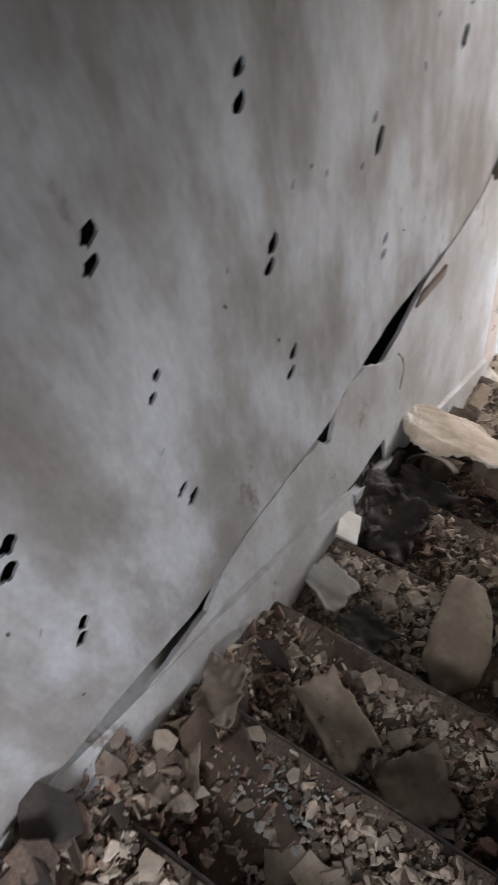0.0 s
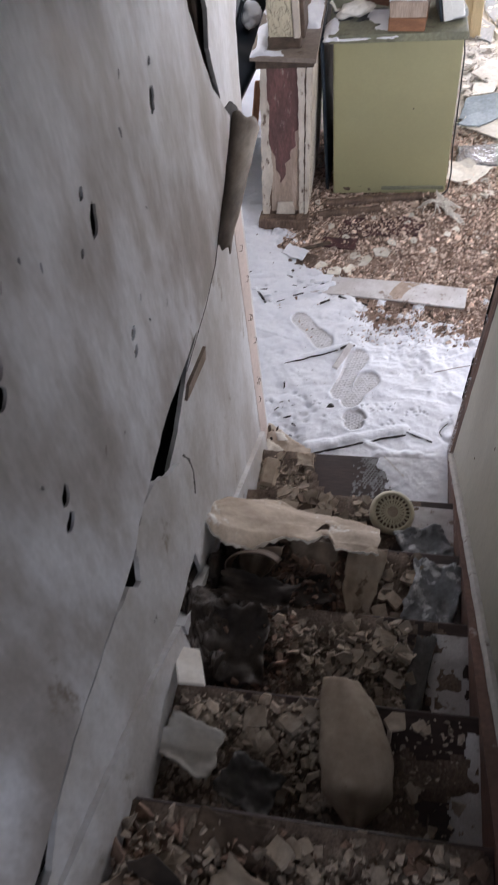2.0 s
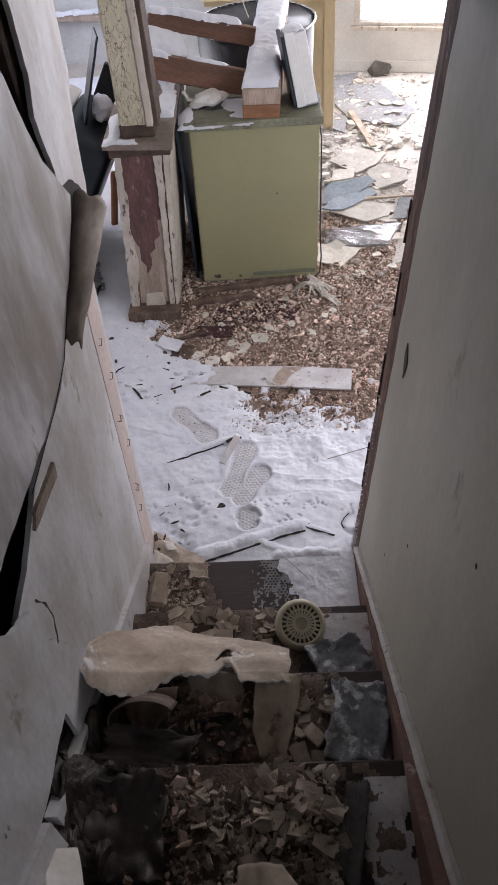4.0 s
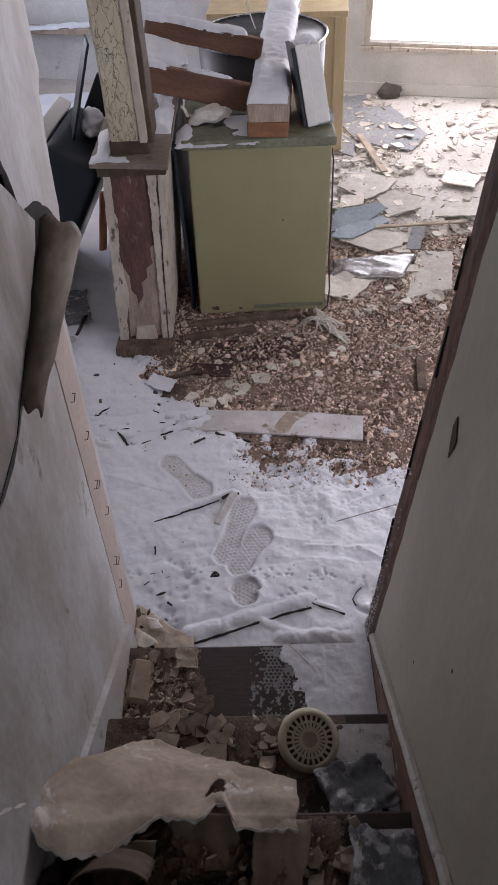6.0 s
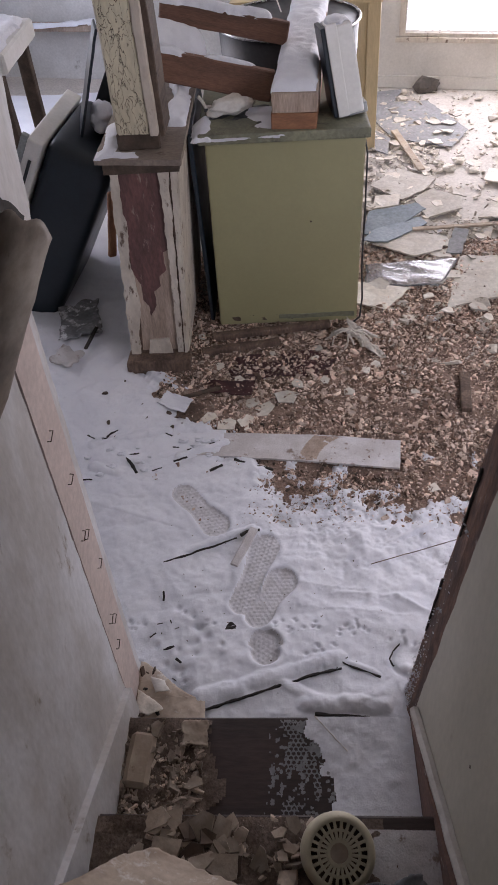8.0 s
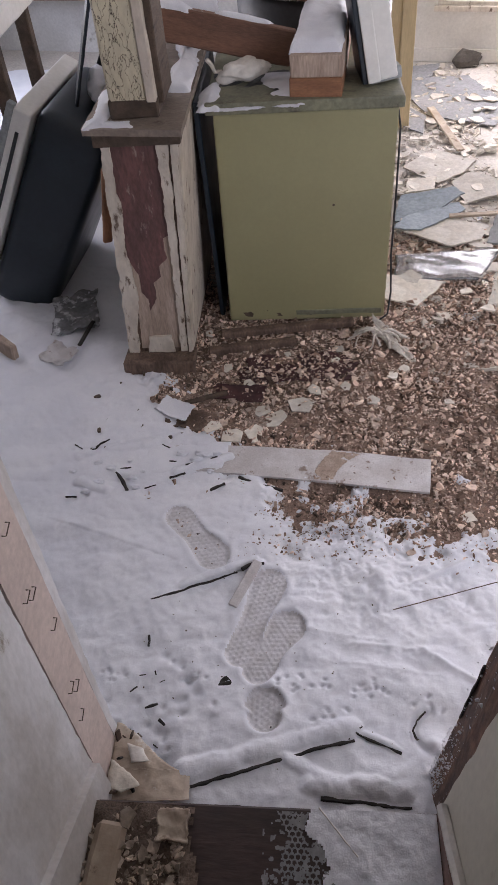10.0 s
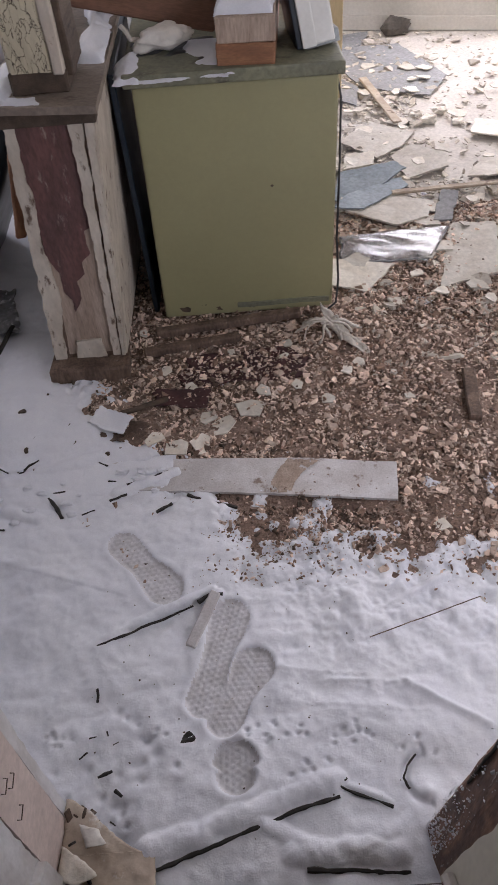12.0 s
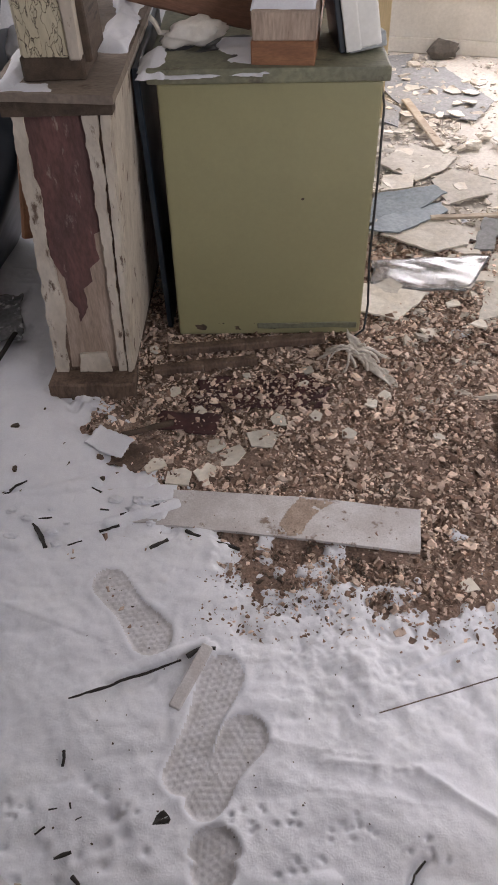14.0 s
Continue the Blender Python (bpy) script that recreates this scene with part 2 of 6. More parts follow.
M = {
    "board": surface("stained_drywall", (0.76, 0.77, 0.80), (0.36, 0.33, 0.305), 2.9, (0.25, 0.205, 0.165), 0.655, 0.5, grain=0.10, bump=0.10, stretch=(1, 1.5, 0.55)),
    "board_low": surface("dusty_drywall", (0.70, 0.70, 0.71), (0.50, 0.475, 0.45), 3.6, (0.30, 0.26, 0.21), 0.625, 0.65, grain=0.10, bump=0.12, stretch=(1, 1.4, 0.6)),
    "pink": surface("bare_pinkish_plaster", (0.62, 0.52, 0.47), (0.55, 0.46, 0.415), 5, (0.30, 0.22, 0.17), 0.68, 0.85, grain=0.12, bump=0.2),
    "wall_r": surface("grimy_beige_paint", (0.52, 0.49, 0.405), (0.42, 0.395, 0.32), 1.6, (0.24, 0.20, 0.14), 0.66, 0.6, grain=0.07, bump=0.10, stretch=(1, 1.2, 0.5)),
    "cream_wall": surface("cream_plaster", (0.70, 0.675, 0.625), (0.60, 0.575, 0.525), 2, (0.45, 0.40, 0.34), 0.68, 0.8, grain=0.08, bump=0.15),
    "grey_wall": surface("grey_stained_plaster", (0.62, 0.61, 0.59), (0.50, 0.49, 0.47), 1.8, (0.26, 0.24, 0.21), 0.64, 0.85, grain=0.1, bump=0.2),
    "ceiling": surface("flaking_ceiling_paint", (0.62, 0.60, 0.56), (0.50, 0.47, 0.42), 2, (0.33, 0.28, 0.22), 0.64, 0.85, bump=0.3),
    # near-black: dark wood, and painted shade for hollows, cracks and gaps
    "cavity": surface("dark_wood_and_hollow_shade", (0.035, 0.03, 0.026), (0.02, 0.017, 0.015), 6, None, rough=0.95),
    "lath": surface("old_dark_timber", (0.10, 0.07, 0.05), (0.06, 0.042, 0.03), 4, (0.03, 0.02, 0.015), 0.64, 0.85, stretch=(6, 1, 6)),
    "tread": surface("worn_brown_floor_paint", (0.052, 0.030, 0.026), (0.034, 0.021, 0.018), 5, (0.11, 0.08, 0.065), 0.70, 0.5, grain=0.35, bump=0.25, stretch=(0.4, 2, 2)),
    "riser": surface("dusty_brown_riser", (0.075, 0.045, 0.036), (0.05, 0.032, 0.027), 4, (0.12, 0.09, 0.07), 0.66, 0.6, stretch=(0.5, 1, 2)),
    "string": surface("chipped_white_stringer", (0.55, 0.52, 0.48), (0.44, 0.41, 0.37), 7, (0.14, 0.085, 0.06), 0.60, 0.65, grain=0.12, bump=0.3),
    "string_r": surface("worn_red_brown_stringer", (0.20, 0.11, 0.08), (0.14, 0.08, 0.06), 5, (0.45, 0.40, 0.36), 0.62, 0.65, bump=0.3),
    "jamb": surface("weathered_brown_jamb", (0.20, 0.105, 0.068), (0.075, 0.042, 0.03), 15, (0.50, 0.47, 0.45), 0.645, 0.7, grain=0.4, bump=0.5, stretch=(2.5, 2.5, 0.45)),
    "dust_stair": surface("brown_stair_dust", (0.20, 0.148, 0.114), (0.12, 0.087, 0.067), 6, (0.33, 0.27, 0.215), 0.62, 0.95, grain=0.45, fine=140, bump=0.9),
    "packed": surface("trodden_packed_snow", (0.66, 0.65, 0.67), (0.55, 0.535, 0.54), 20, (0.33, 0.29, 0.26), 0.66, 0.75, grain=0.1, fine=200, bump=0.3),
    "dirt": surface("dirt_and_plaster_dust", (0.29, 0.20, 0.155), (0.165, 0.11, 0.084), 5, (0.40, 0.31, 0.25), 0.60, 0.95, grain=0.5, fine=140, bump=1.0),
    "dust_floor": surface("pale_dusty_floor", (0.56, 0.52, 0.47), (0.47, 0.43, 0.385), 2.4, (0.34, 0.29, 0.24), 0.64, 0.85, grain=0.18, bump=0.4),
    "snow": surface("old_snow", (0.76, 0.77, 0.81), (0.70, 0.71, 0.76), 6, None, rough=0.7, grain=0.05, fine=220, bump=0.35),
    "snow_thin": surface("thin_dirty_snow", (0.62, 0.60, 0.60), (0.50, 0.47, 0.46), 9, (0.24, 0.18, 0.145), 0.60, 0.8, grain=0.12, fine=200, bump=0.5),
    "chip": surface("broken_plaster", (0.72, 0.58, 0.48), (0.57, 0.43, 0.345), 9, (0.32, 0.215, 0.165), 0.62, 0.9, grain=0.2, bump=0.5, vary=0.42, island=True),
    "chip_brown": surface("rotten_brown_crumbs", (0.29, 0.195, 0.145), (0.18, 0.115, 0.085), 9, (0.10, 0.062, 0.046), 0.62, 0.95, grain=0.3, bump=0.6, vary=0.5, island=True),
    "chip_pale": surface("pale_plaster_flakes", (0.58, 0.53, 0.46), (0.47, 0.42, 0.355), 9, (0.30, 0.25, 0.19), 0.64, 0.9, grain=0.15, bump=0.4, vary=0.25, island=True),
    # rubble on the stairs, darker than chip
    "chip_stair": surface("stair_plaster_rubble", (0.54, 0.455, 0.37), (0.31, 0.245, 0.19), 8, (0.10, 0.07, 0.052), 0.60, 0.9, grain=0.25, bump=0.5, vary=0.5, island=True),
    "chunk": surface("plaster_lump", (0.48, 0.405, 0.325), (0.34, 0.275, 0.21), 10, (0.15, 0.11, 0.08), 0.60, 0.9, grain=0.2, bump=0.5, vary=0.3),
    "chunk_pale": surface("pale_plaster_slab", (0.69, 0.65, 0.58), (0.58, 0.53, 0.455), 10, (0.38, 0.32, 0.255), 0.64, 0.9, grain=0.15, bump=0.5, vary=0.25),
    "paper": surface("torn_plasterboard_paper", (0.46, 0.385, 0.30), (0.34, 0.27, 0.205), 8, (0.17, 0.12, 0.085), 0.62, 0.85, grain=0.1, bump=0.3),
    "paper_dark": surface("soaked_brown_paper", (0.15, 0.105, 0.073), (0.085, 0.058, 0.042), 7, (0.06, 0.042, 0.03), 0.62, 0.8, grain=0.2, bump=0.4),
    "dark_card": surface("dark_wet_cardboard", (0.062, 0.045, 0.034), (0.034, 0.025, 0.020), 7, (0.11, 0.078, 0.055), 0.64, 0.7, grain=0.25, bump=0.5),
    "card": surface("pale_card", (0.76, 0.73, 0.68), (0.65, 0.61, 0.55), 9, (0.40, 0.34, 0.27), 0.66, 0.8, grain=0.08, bump=0.2),
    "maroon": surface("weathered_maroon_paint", (0.15, 0.070, 0.062), (0.10, 0.05, 0.046), 9, (0.27, 0.20, 0.17), 0.62, 0.65, grain=0.3, bump=0.4, stretch=(2, 2, 0.6)),
    "bare": surface("bare_grey_brown_wood", (0.42, 0.33, 0.265), (0.31, 0.235, 0.185), 7, (0.18, 0.115, 0.085), 0.66, 0.8, grain=0.25, bump=0.4, stretch=(3, 3, 0.4)),
    "cream_flake": surface("flaking_cream_paint", (0.60, 0.54, 0.46), (0.48, 0.42, 0.35), 14, (0.13, 0.085, 0.06), 0.595, 0.65, grain=0.12, bump=0.4, stretch=(1, 1, 0.45)),
    "crackle": surface("crackled_cream_paint", (0.62, 0.56, 0.41), (0.52, 0.46, 0.33), 7, (0.17, 0.11, 0.07), 0.655, 0.6, grain=0.12, bump=0.7, stretch=(1, 1, 0.36), cracks=36, crack_col=(0.07, 0.048, 0.034)),
    "rot": surface("rotten_dark_boards", (0.17, 0.115, 0.083), (0.085, 0.056, 0.042), 8, (0.34, 0.275, 0.22), 0.66, 0.85, grain=0.35, bump=0.6, stretch=(2, 2, 0.6)),
    "peel": surface("weathered_peeled_paper", (0.34, 0.29, 0.24), (0.18, 0.145, 0.115), 11, (0.09, 0.065, 0.05), 0.64, 0.6, grain=0.15, bump=0.25, stretch=(1, 0.35, 1)),
    "frost_paper": surface("frosted_torn_paper", (0.53, 0.445, 0.355), (0.37, 0.295, 0.225), 6, (0.70, 0.68, 0.65), 0.59, 0.8, grain=0.12, bump=0.35),
    "wet_card": surface("wet_brown_card", (0.30, 0.235, 0.18), (0.19, 0.145, 0.108), 7, (0.10, 0.072, 0.052), 0.64, 0.5, grain=0.12, bump=0.3),
    "rag": surface("dark_grey_rag", (0.135, 0.125, 0.115), (0.085, 0.078, 0.072), 9, (0.30, 0.27, 0.24), 0.68, 0.85, bump=0.4),
    "frost_sheet": surface("frosted_dark_felt", (0.25, 0.255, 0.265), (0.15, 0.155, 0.165), 10, (0.60, 0.61, 0.63), 0.54, 0.8, grain=0.3, bump=0.5),
    "cap_wood": surface("wet_grey_board", (0.27, 0.22, 0.18), (0.20, 0.16, 0.13), 6, (0.12, 0.08, 0.06), 0.62, 0.6, stretch=(1, 3, 1)),
    "olive": surface("olive_green_enamel", (0.30, 0.285, 0.155), (0.275, 0.26, 0.142), 2.2, (0.23, 0.21, 0.115), 0.72, 0.42, grain=0.03, bump=0.03, gloss_wear=0.08),
    "olive_top": surface("dusty_olive_worktop", (0.20, 0.20, 0.13), (0.15, 0.15, 0.105), 6, (0.10, 0.09, 0.065), 0.6, 0.6, bump=0.1),
    "black": surface("black_plastic", (0.018, 0.019, 0.022), (0.028, 0.029, 0.032), 5, (0.10, 0.10, 0.10), 0.70, 0.45, bump=0.1),
    "navy": surface("blue_black_enamel", (0.010, 0.017, 0.026), (0.016, 0.025, 0.036), 3, None, rough=0.36, grain=0.1, bump=0.03),
    "white_enamel": surface("dirty_white_enamel", (0.80, 0.79, 0.76), (0.70, 0.69, 0.65), 4, (0.24, 0.20, 0.165), 0.70, 0.4, grain=0.05, bump=0.05),
    "grey_metal": surface("dull_grey_metal", (0.36, 0.38, 0.38), (0.28, 0.30, 0.30), 5, (0.18, 0.18, 0.17), 0.66, 0.5, metal=0.3, bump=0.1),
    "chrome": surface("scuffed_bright_metal", (0.62, 0.62, 0.62), (0.50, 0.50, 0.50), 8, None, rough=0.25, metal=1.0, bump=0.05),
    "timber": surface("reddish_brown_timber", (0.19, 0.095, 0.06), (0.13, 0.068, 0.045), 5, (0.08, 0.045, 0.03), 0.64, 0.7, grain=0.25, bump=0.35, stretch=(0.6, 4, 4), vary=0.15),
    "orange_wood": surface("orange_brown_wood_block", (0.36, 0.17, 0.085), (0.27, 0.125, 0.065), 6, (0.14, 0.075, 0.045), 0.64, 0.65, grain=0.2, bump=0.3, stretch=(1, 4, 4), vary=0.25),
    "yellow_wood": surface("yellow_plywood", (0.64, 0.51, 0.30), (0.56, 0.44, 0.25), 3, (0.46, 0.34, 0.18), 0.70, 0.5, grain=0.1, bump=0.1, stretch=(4, 4, 0.4)),
    "grey_sheet": surface("grey_felt_sheet", (0.27, 0.27, 0.27), (0.22, 0.22, 0.225), 4, (0.40, 0.37, 0.33), 0.68, 0.85, bump=0.3),
    "blue_sheet": surface("blue_grey_sheet", (0.24, 0.28, 0.31), (0.19, 0.225, 0.25), 5, (0.42, 0.41, 0.39), 0.68, 0.7, bump=0.2),
    "cream_plastic": surface("yellowed_plastic", (0.60, 0.55, 0.40), (0.53, 0.48, 0.34), 20, (0.34, 0.28, 0.18), 0.68, 0.45, grain=0.06, bump=0.1),
    "cloth": surface("white_dirty_cloth", (0.62, 0.58, 0.52), (0.46, 0.41, 0.35), 12, (0.26, 0.20, 0.16), 0.64, 0.9, bump=0.5),
    "rug": surface("maroon_rug_scrap", (0.085, 0.035, 0.035), (0.055, 0.026, 0.027), 10, (0.22, 0.17, 0.14), 0.66, 0.95, bump=0.6),
    "glitter": surface("glassy_plaster_grit", (0.40, 0.40, 0.38), (0.27, 0.27, 0.255), 9, None, rough=0.4, vary=0.5, island=True),
    "stone": surface("dark_rough_stone", (0.12, 0.105, 0.09), (0.08, 0.07, 0.06), 12, None, rough=0.9, bump=0.8),
}

M["navy"].node_tree.nodes["Principled BSDF"].inputs["Specular IOR Level"].default_value = 0.45

clear = bpy.data.materials.new("clear_plastic_film")
clear.use_nodes = True
cb = clear.node_tree.nodes["Principled BSDF"]
cb.inputs["Base Color"].default_value = (0.86, 0.86, 0.88, 1)
cb.inputs["Roughness"].default_value = 0.22
cb.inputs["Transmission Weight"].default_value = 0.9
cn = clear.node_tree.nodes.new("ShaderNodeTexNoise")
cn.inputs["Scale"].default_value = 16
cbump = clear.node_tree.nodes.new("ShaderNodeBump")
cbump.inputs["Strength"].default_value, cbump.inputs["Distance"].default_value = 0.12, 0.006
clear.node_tree.links.new(cn.outputs["Fac"], cbump.inputs["Height"])
clear.node_tree.links.new(cbump.outputs["Normal"], cb.inputs["Normal"])
M["clear"] = clear

# emissive backdrop stands in for the bright sky outside the window
haze = bpy.data.materials.new("glowing_overcast_backdrop")
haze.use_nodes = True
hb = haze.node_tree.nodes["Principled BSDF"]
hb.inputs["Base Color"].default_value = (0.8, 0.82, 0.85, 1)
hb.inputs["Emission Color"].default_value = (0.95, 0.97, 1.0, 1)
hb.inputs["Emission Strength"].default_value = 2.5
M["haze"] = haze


# ---- mesh helpers ----
def part(name, bm, material, parent=None, label="", smooth=False):
    me = bpy.data.meshes.new(name)
    bm.normal_update()
    bm.to_mesh(me)
    bm.free()
    me.materials.append(M[material])
    if smooth:
        for p in me.polygons:
            p.use_smooth = True
    ob = new(name, me)
    if parent:
        ob.parent = parent
    if label:
        ob["label"] = label
    return ob


def thing(name, m, label, category, group="", kind=""):
    ob = new(name)
    ob.matrix_world = m
    return tagged(ob, label, category, group, kind)


def box(size, centre=(0, 0, 0), bevel=0.004, turn=None, segments=2):
    bm = bmesh.new()
    bmesh.ops.create_cube(bm, size=1)
    bmesh.ops.scale(bm, vec=size, verts=bm.verts)
    if bevel:
        bmesh.ops.bevel(bm, geom=list(bm.edges), offset=min(bevel, 0.45 * min(size)), segments=segments, affect="EDGES", profile=0.6)
    bmesh.ops.transform(bm, matrix=Matrix.Translation(centre) @ (turn or Matrix()), verts=bm.verts)
    return bm


def rough_box(size, centre=(0, 0, 0), bevel=0.004, cuts=6, amp=0.003, seed=0.0, turn=None):
    """A worn board or block: bevelled, cut along its length and nudged by noise."""
    bm = box(size, (0, 0, 0), bevel, None, 1)
    long_edges = [e for e in bm.edges if e.calc_length() > 0.5 * max(size)]
    bmesh.ops.subdivide_edges(bm, edges=long_edges, cuts=cuts, use_grid_fill=True)
    for v in bm.verts:
        v.co += amp * noise.noise_vector(v.co * 14 + Vector((seed, seed * 1.7, -seed)))
    bmesh.ops.transform(bm, matrix=Matrix.Translation(centre) @ (turn or Matrix()), verts=bm.verts)
    return bm


def cyl(r, h, centre=(0, 0, 0), turn=None, seg=24, r2=None):
    bm = bmesh.new()
    bmesh.ops.create_cone(bm, cap_ends=True, segments=seg, radius1=r, radius2=r if r2 is None else r2, depth=h)
    bmesh.ops.transform(bm, matrix=Matrix.Translation(centre) @ (turn or Matrix()), verts=bm.verts)
    return bm


def tube(points, r, seg=8, uneven=0.0):
    """A bent rod through the points."""
    bm = bmesh.new()
    rings = []
    pts = [Vector(p) for p in points]
    for i, p in enumerate(pts):
        d = (pts[min(i + 1, len(pts) - 1)] - pts[max(i - 1, 0)]).normalized()
        q = d.to_track_quat("Z", "Y")
        k = r * (1 + uneven * noise.noise(p * 38))
        rings.append([bm.verts.new(p + q @ Vector((k * math.cos(a), k * math.sin(a), 0))) for a in np.linspace(0, 2 * math.pi, seg, endpoint=False)])
    for a, b in zip(rings, rings[1:]):
        for k in range(seg):
            bm.faces.new((a[k], a[(k + 1) % seg], b[(k + 1) % seg], b[k]))
    bm.faces.new(rings[0][::-1])
    bm.faces.new(rings[-1])
    return bm


def ragged(points, step=0.03, amp=0.006, seed=0.0):
    """A polygon's outline with torn, uneven edges."""
    out = []
    for (x0, y0), (x1, y1) in zip(points, points[1:] + points[:1]):
        n = max(1, int(math.hypot(x1 - x0, y1 - y0) / step))
        for i in range(n):
            t = i / n
            x, y = x0 + (x1 - x0) * t, y0 + (y1 - y0) * t
            k = noise.noise_vector(Vector((x * 23, y * 23, seed)))
            k2 = noise.noise_vector(Vector((x * 70, y * 70, seed + 5)))
            out.append((x + amp * (k.x + 0.5 * k2.x), y + amp * (k.y + 0.5 * k2.y)))
    return out


def plate(loops, thick, place):
    """A flat plate of the first loop with the others cut through it; place(u, v, w) sets it in the world."""
    from mathutils.geometry import tessellate_polygon
    tris = tessellate_polygon([[Vector((x, y, 0)) for x, y in loop] for loop in loops])
    flat = [p for loop in loops for p in loop]
    bm = bmesh.new()
    front = [bm.verts.new(place(x, y, thick)) for x, y in flat]
    back = [bm.verts.new(place(x, y, 0.0)) for x, y in flat]
    for a, b, c in tris:
        try:
            bm.faces.new((front[a], front[b], front[c]))
            bm.faces.new((back[c], back[b], back[a]))
        except ValueError:
            pass
    i = 0
    for loop in loops:
        n = len(loop)
        for k in range(n):
            a, b = i + k, i + (k + 1) % n
            try:
                bm.faces.new((front[a], back[a], back[b], front[b]))
            except ValueError:
                pass
        i += n
    bmesh.ops.recalc_face_normals(bm, faces=bm.faces)
    return bm


def sheet(nu, nv, fn, thick=0.003, keep=None):
    """A thin bent sheet with thickness; fn(u, v) gives places for u, v in 0..1, keep(u, v) tells which cells stay."""
    bm = bmesh.new()
    g = [[bm.verts.new(fn(i / nu, j / nv)) for j in range(nv + 1)] for i in range(nu + 1)]
    for i in range(nu):
        for j in range(nv):
            if keep is None or keep((i + 0.5) / nu, (j + 0.5) / nv):
                bm.faces.new((g[i][j], g[i + 1][j], g[i + 1][j + 1], g[i][j + 1]))
    bmesh.ops.delete(bm, geom=[v for v in bm.verts if not v.link_faces], context="VERTS")
    bm.normal_update()
    bmesh.ops.solidify(bm, geom=list(bm.faces), thickness=thick)
    bmesh.ops.recalc_face_normals(bm, faces=bm.faces)
    return bm


def lump(r, seed, squash=(1, 1, 0.6), cuts=2, amp=0.35):
    bm = bmesh.new()
    bmesh.ops.create_icosphere(bm, subdivisions=cuts, radius=r)
    for v in bm.verts:
        k = noise.noise(v.co * (1.6 / r) + Vector((seed, seed, seed))) + 0.5 * noise.noise(v.co * (4 / r) + Vector((seed, 0, 0)))
        v.co *= 1 + amp * k
        v.co = Vector((v.co.x * squash[0], v.co.y * squash[1], v.co.z * squash[2]))
    return bm


def lattice(x, y, scale, seed):
    """Smooth value noise on arrays, -1..1."""
    rng = np.random.RandomState(seed)
    t = rng.rand(256, 256) * 2 - 1
    u, v = x * scale, y * scale
    i, j = np.floor(u).astype(int), np.floor(v).astype(int)
    a, b = u - i, v - j
    a, b = a * a * (3 - 2 * a), b * b * (3 - 2 * b)
    return ((t[i % 256, j % 256] * (1 - a) + t[(i + 1) % 256, j % 256] * a) * (1 - b)
            + (t[i % 256, (j + 1) % 256] * (1 - a) + t[(i + 1) % 256, (j + 1) % 256] * a) * b)


def fbm(x, y, scale, seed, octaves=4):
    return sum(lattice(x, y, scale * 2.1 ** k, seed + k) * 0.5 ** k for k in range(octaves))


def field(name, xs, ys, h, mask, material):
    """A height field on the grid xs, ys, kept where mask is true."""
    nx, ny = len(xs), len(ys)
    gx, gy = np.meshgrid(xs, ys, indexing="ij")
    verts = np.stack([gx, gy, h], -1).reshape(-1, 3)
    i, j = np.meshgrid(np.arange(nx - 1), np.arange(ny - 1), indexing="ij")
    a = i * ny + j
    quads = np.stack([a, a + ny, a + ny + 1, a + 1], -1)
    m4 = mask[:-1, :-1] | mask[1:, :-1] | mask[1:, 1:] | mask[:-1, 1:]
    quads = quads[m4]
    used = np.unique(quads)
    remap = np.zeros(len(verts), int)
    remap[used] = np.arange(len(used))
    me = bpy.data.meshes.new(name)
    me.from_pydata(verts[used].tolist(), [], remap[quads].tolist())
    me.materials.append(M[material])
    for p in me.polygons:
        p.use_smooth = True
    return new(name, me)


def chips(name, places, material, seed, parent=None):
    """Joined broken flakes: places holds rows of x, y, z, size, flatness, tilt."""
    rng = np.random.RandomState(seed)
    verts, faces = [], []
    for x, y, z, s, flat, tilt in places:
        n = rng.randint(4, 7)
        ang = np.sort(rng.rand(n) * 0.7 + np.arange(n)) * 2 * math.pi / n
        rad = s * (0.55 + 0.6 * rng.rand(n))
        m = Euler((rng.randn() * tilt, rng.randn() * tilt, rng.rand() * 6.28)).to_matrix()
        h = s * flat
        base = len(verts)
        el = 0.35 + 0.7 * rng.rand()
        for k in range(n):
            verts.append(tuple(Vector((x, y, z)) + m @ Vector((rad[k] * math.cos(ang[k]), el * rad[k] * math.sin(ang[k]), 0))))
        for k in range(n):
            sh = 0.75 + 0.25 * rng.rand()
            verts.append(tuple(Vector((x, y, z)) + m @ Vector((sh * rad[k] * math.cos(ang[k]), sh * el * rad[k] * math.sin(ang[k]), h * (0.7 + 0.6 * rng.rand())))))
        faces.append(tuple(range(base + n - 1, base - 1, -1)))
        faces.append(tuple(range(base + n, base + 2 * n)))
        for k in range(n):
            k2 = (k + 1) % n
            faces.append((base + k, base + k2, base + n + k2, base + n + k))
    me = bpy.data.meshes.new(name)
    me.from_pydata(verts, [], faces)
    me.materials.append(M[material])
    ob = new(name, me)
    if parent:
        ob.parent = parent
    return ob


# ---- the setting ----
def TY(k):
    return -0.318 * (k - 1)


def TZ(k):
    return 0.145 + 0.172 * (k - 1)


def slab(name, lo, hi, material, label, category, bevel=0.0):
    size = [h - l for l, h in zip(lo, hi)]
    ob = part(name, box(size, [(l + h) / 2 for l, h in zip(lo, hi)], bevel), material)
    return tagged(ob, label, category, kind="structure")


slab("floor", (-2.6, -0.02, -0.15), (3.2, 6.05, -0.004), "dust_floor", "pale dusty floor littered with fallen plaster", "floor")
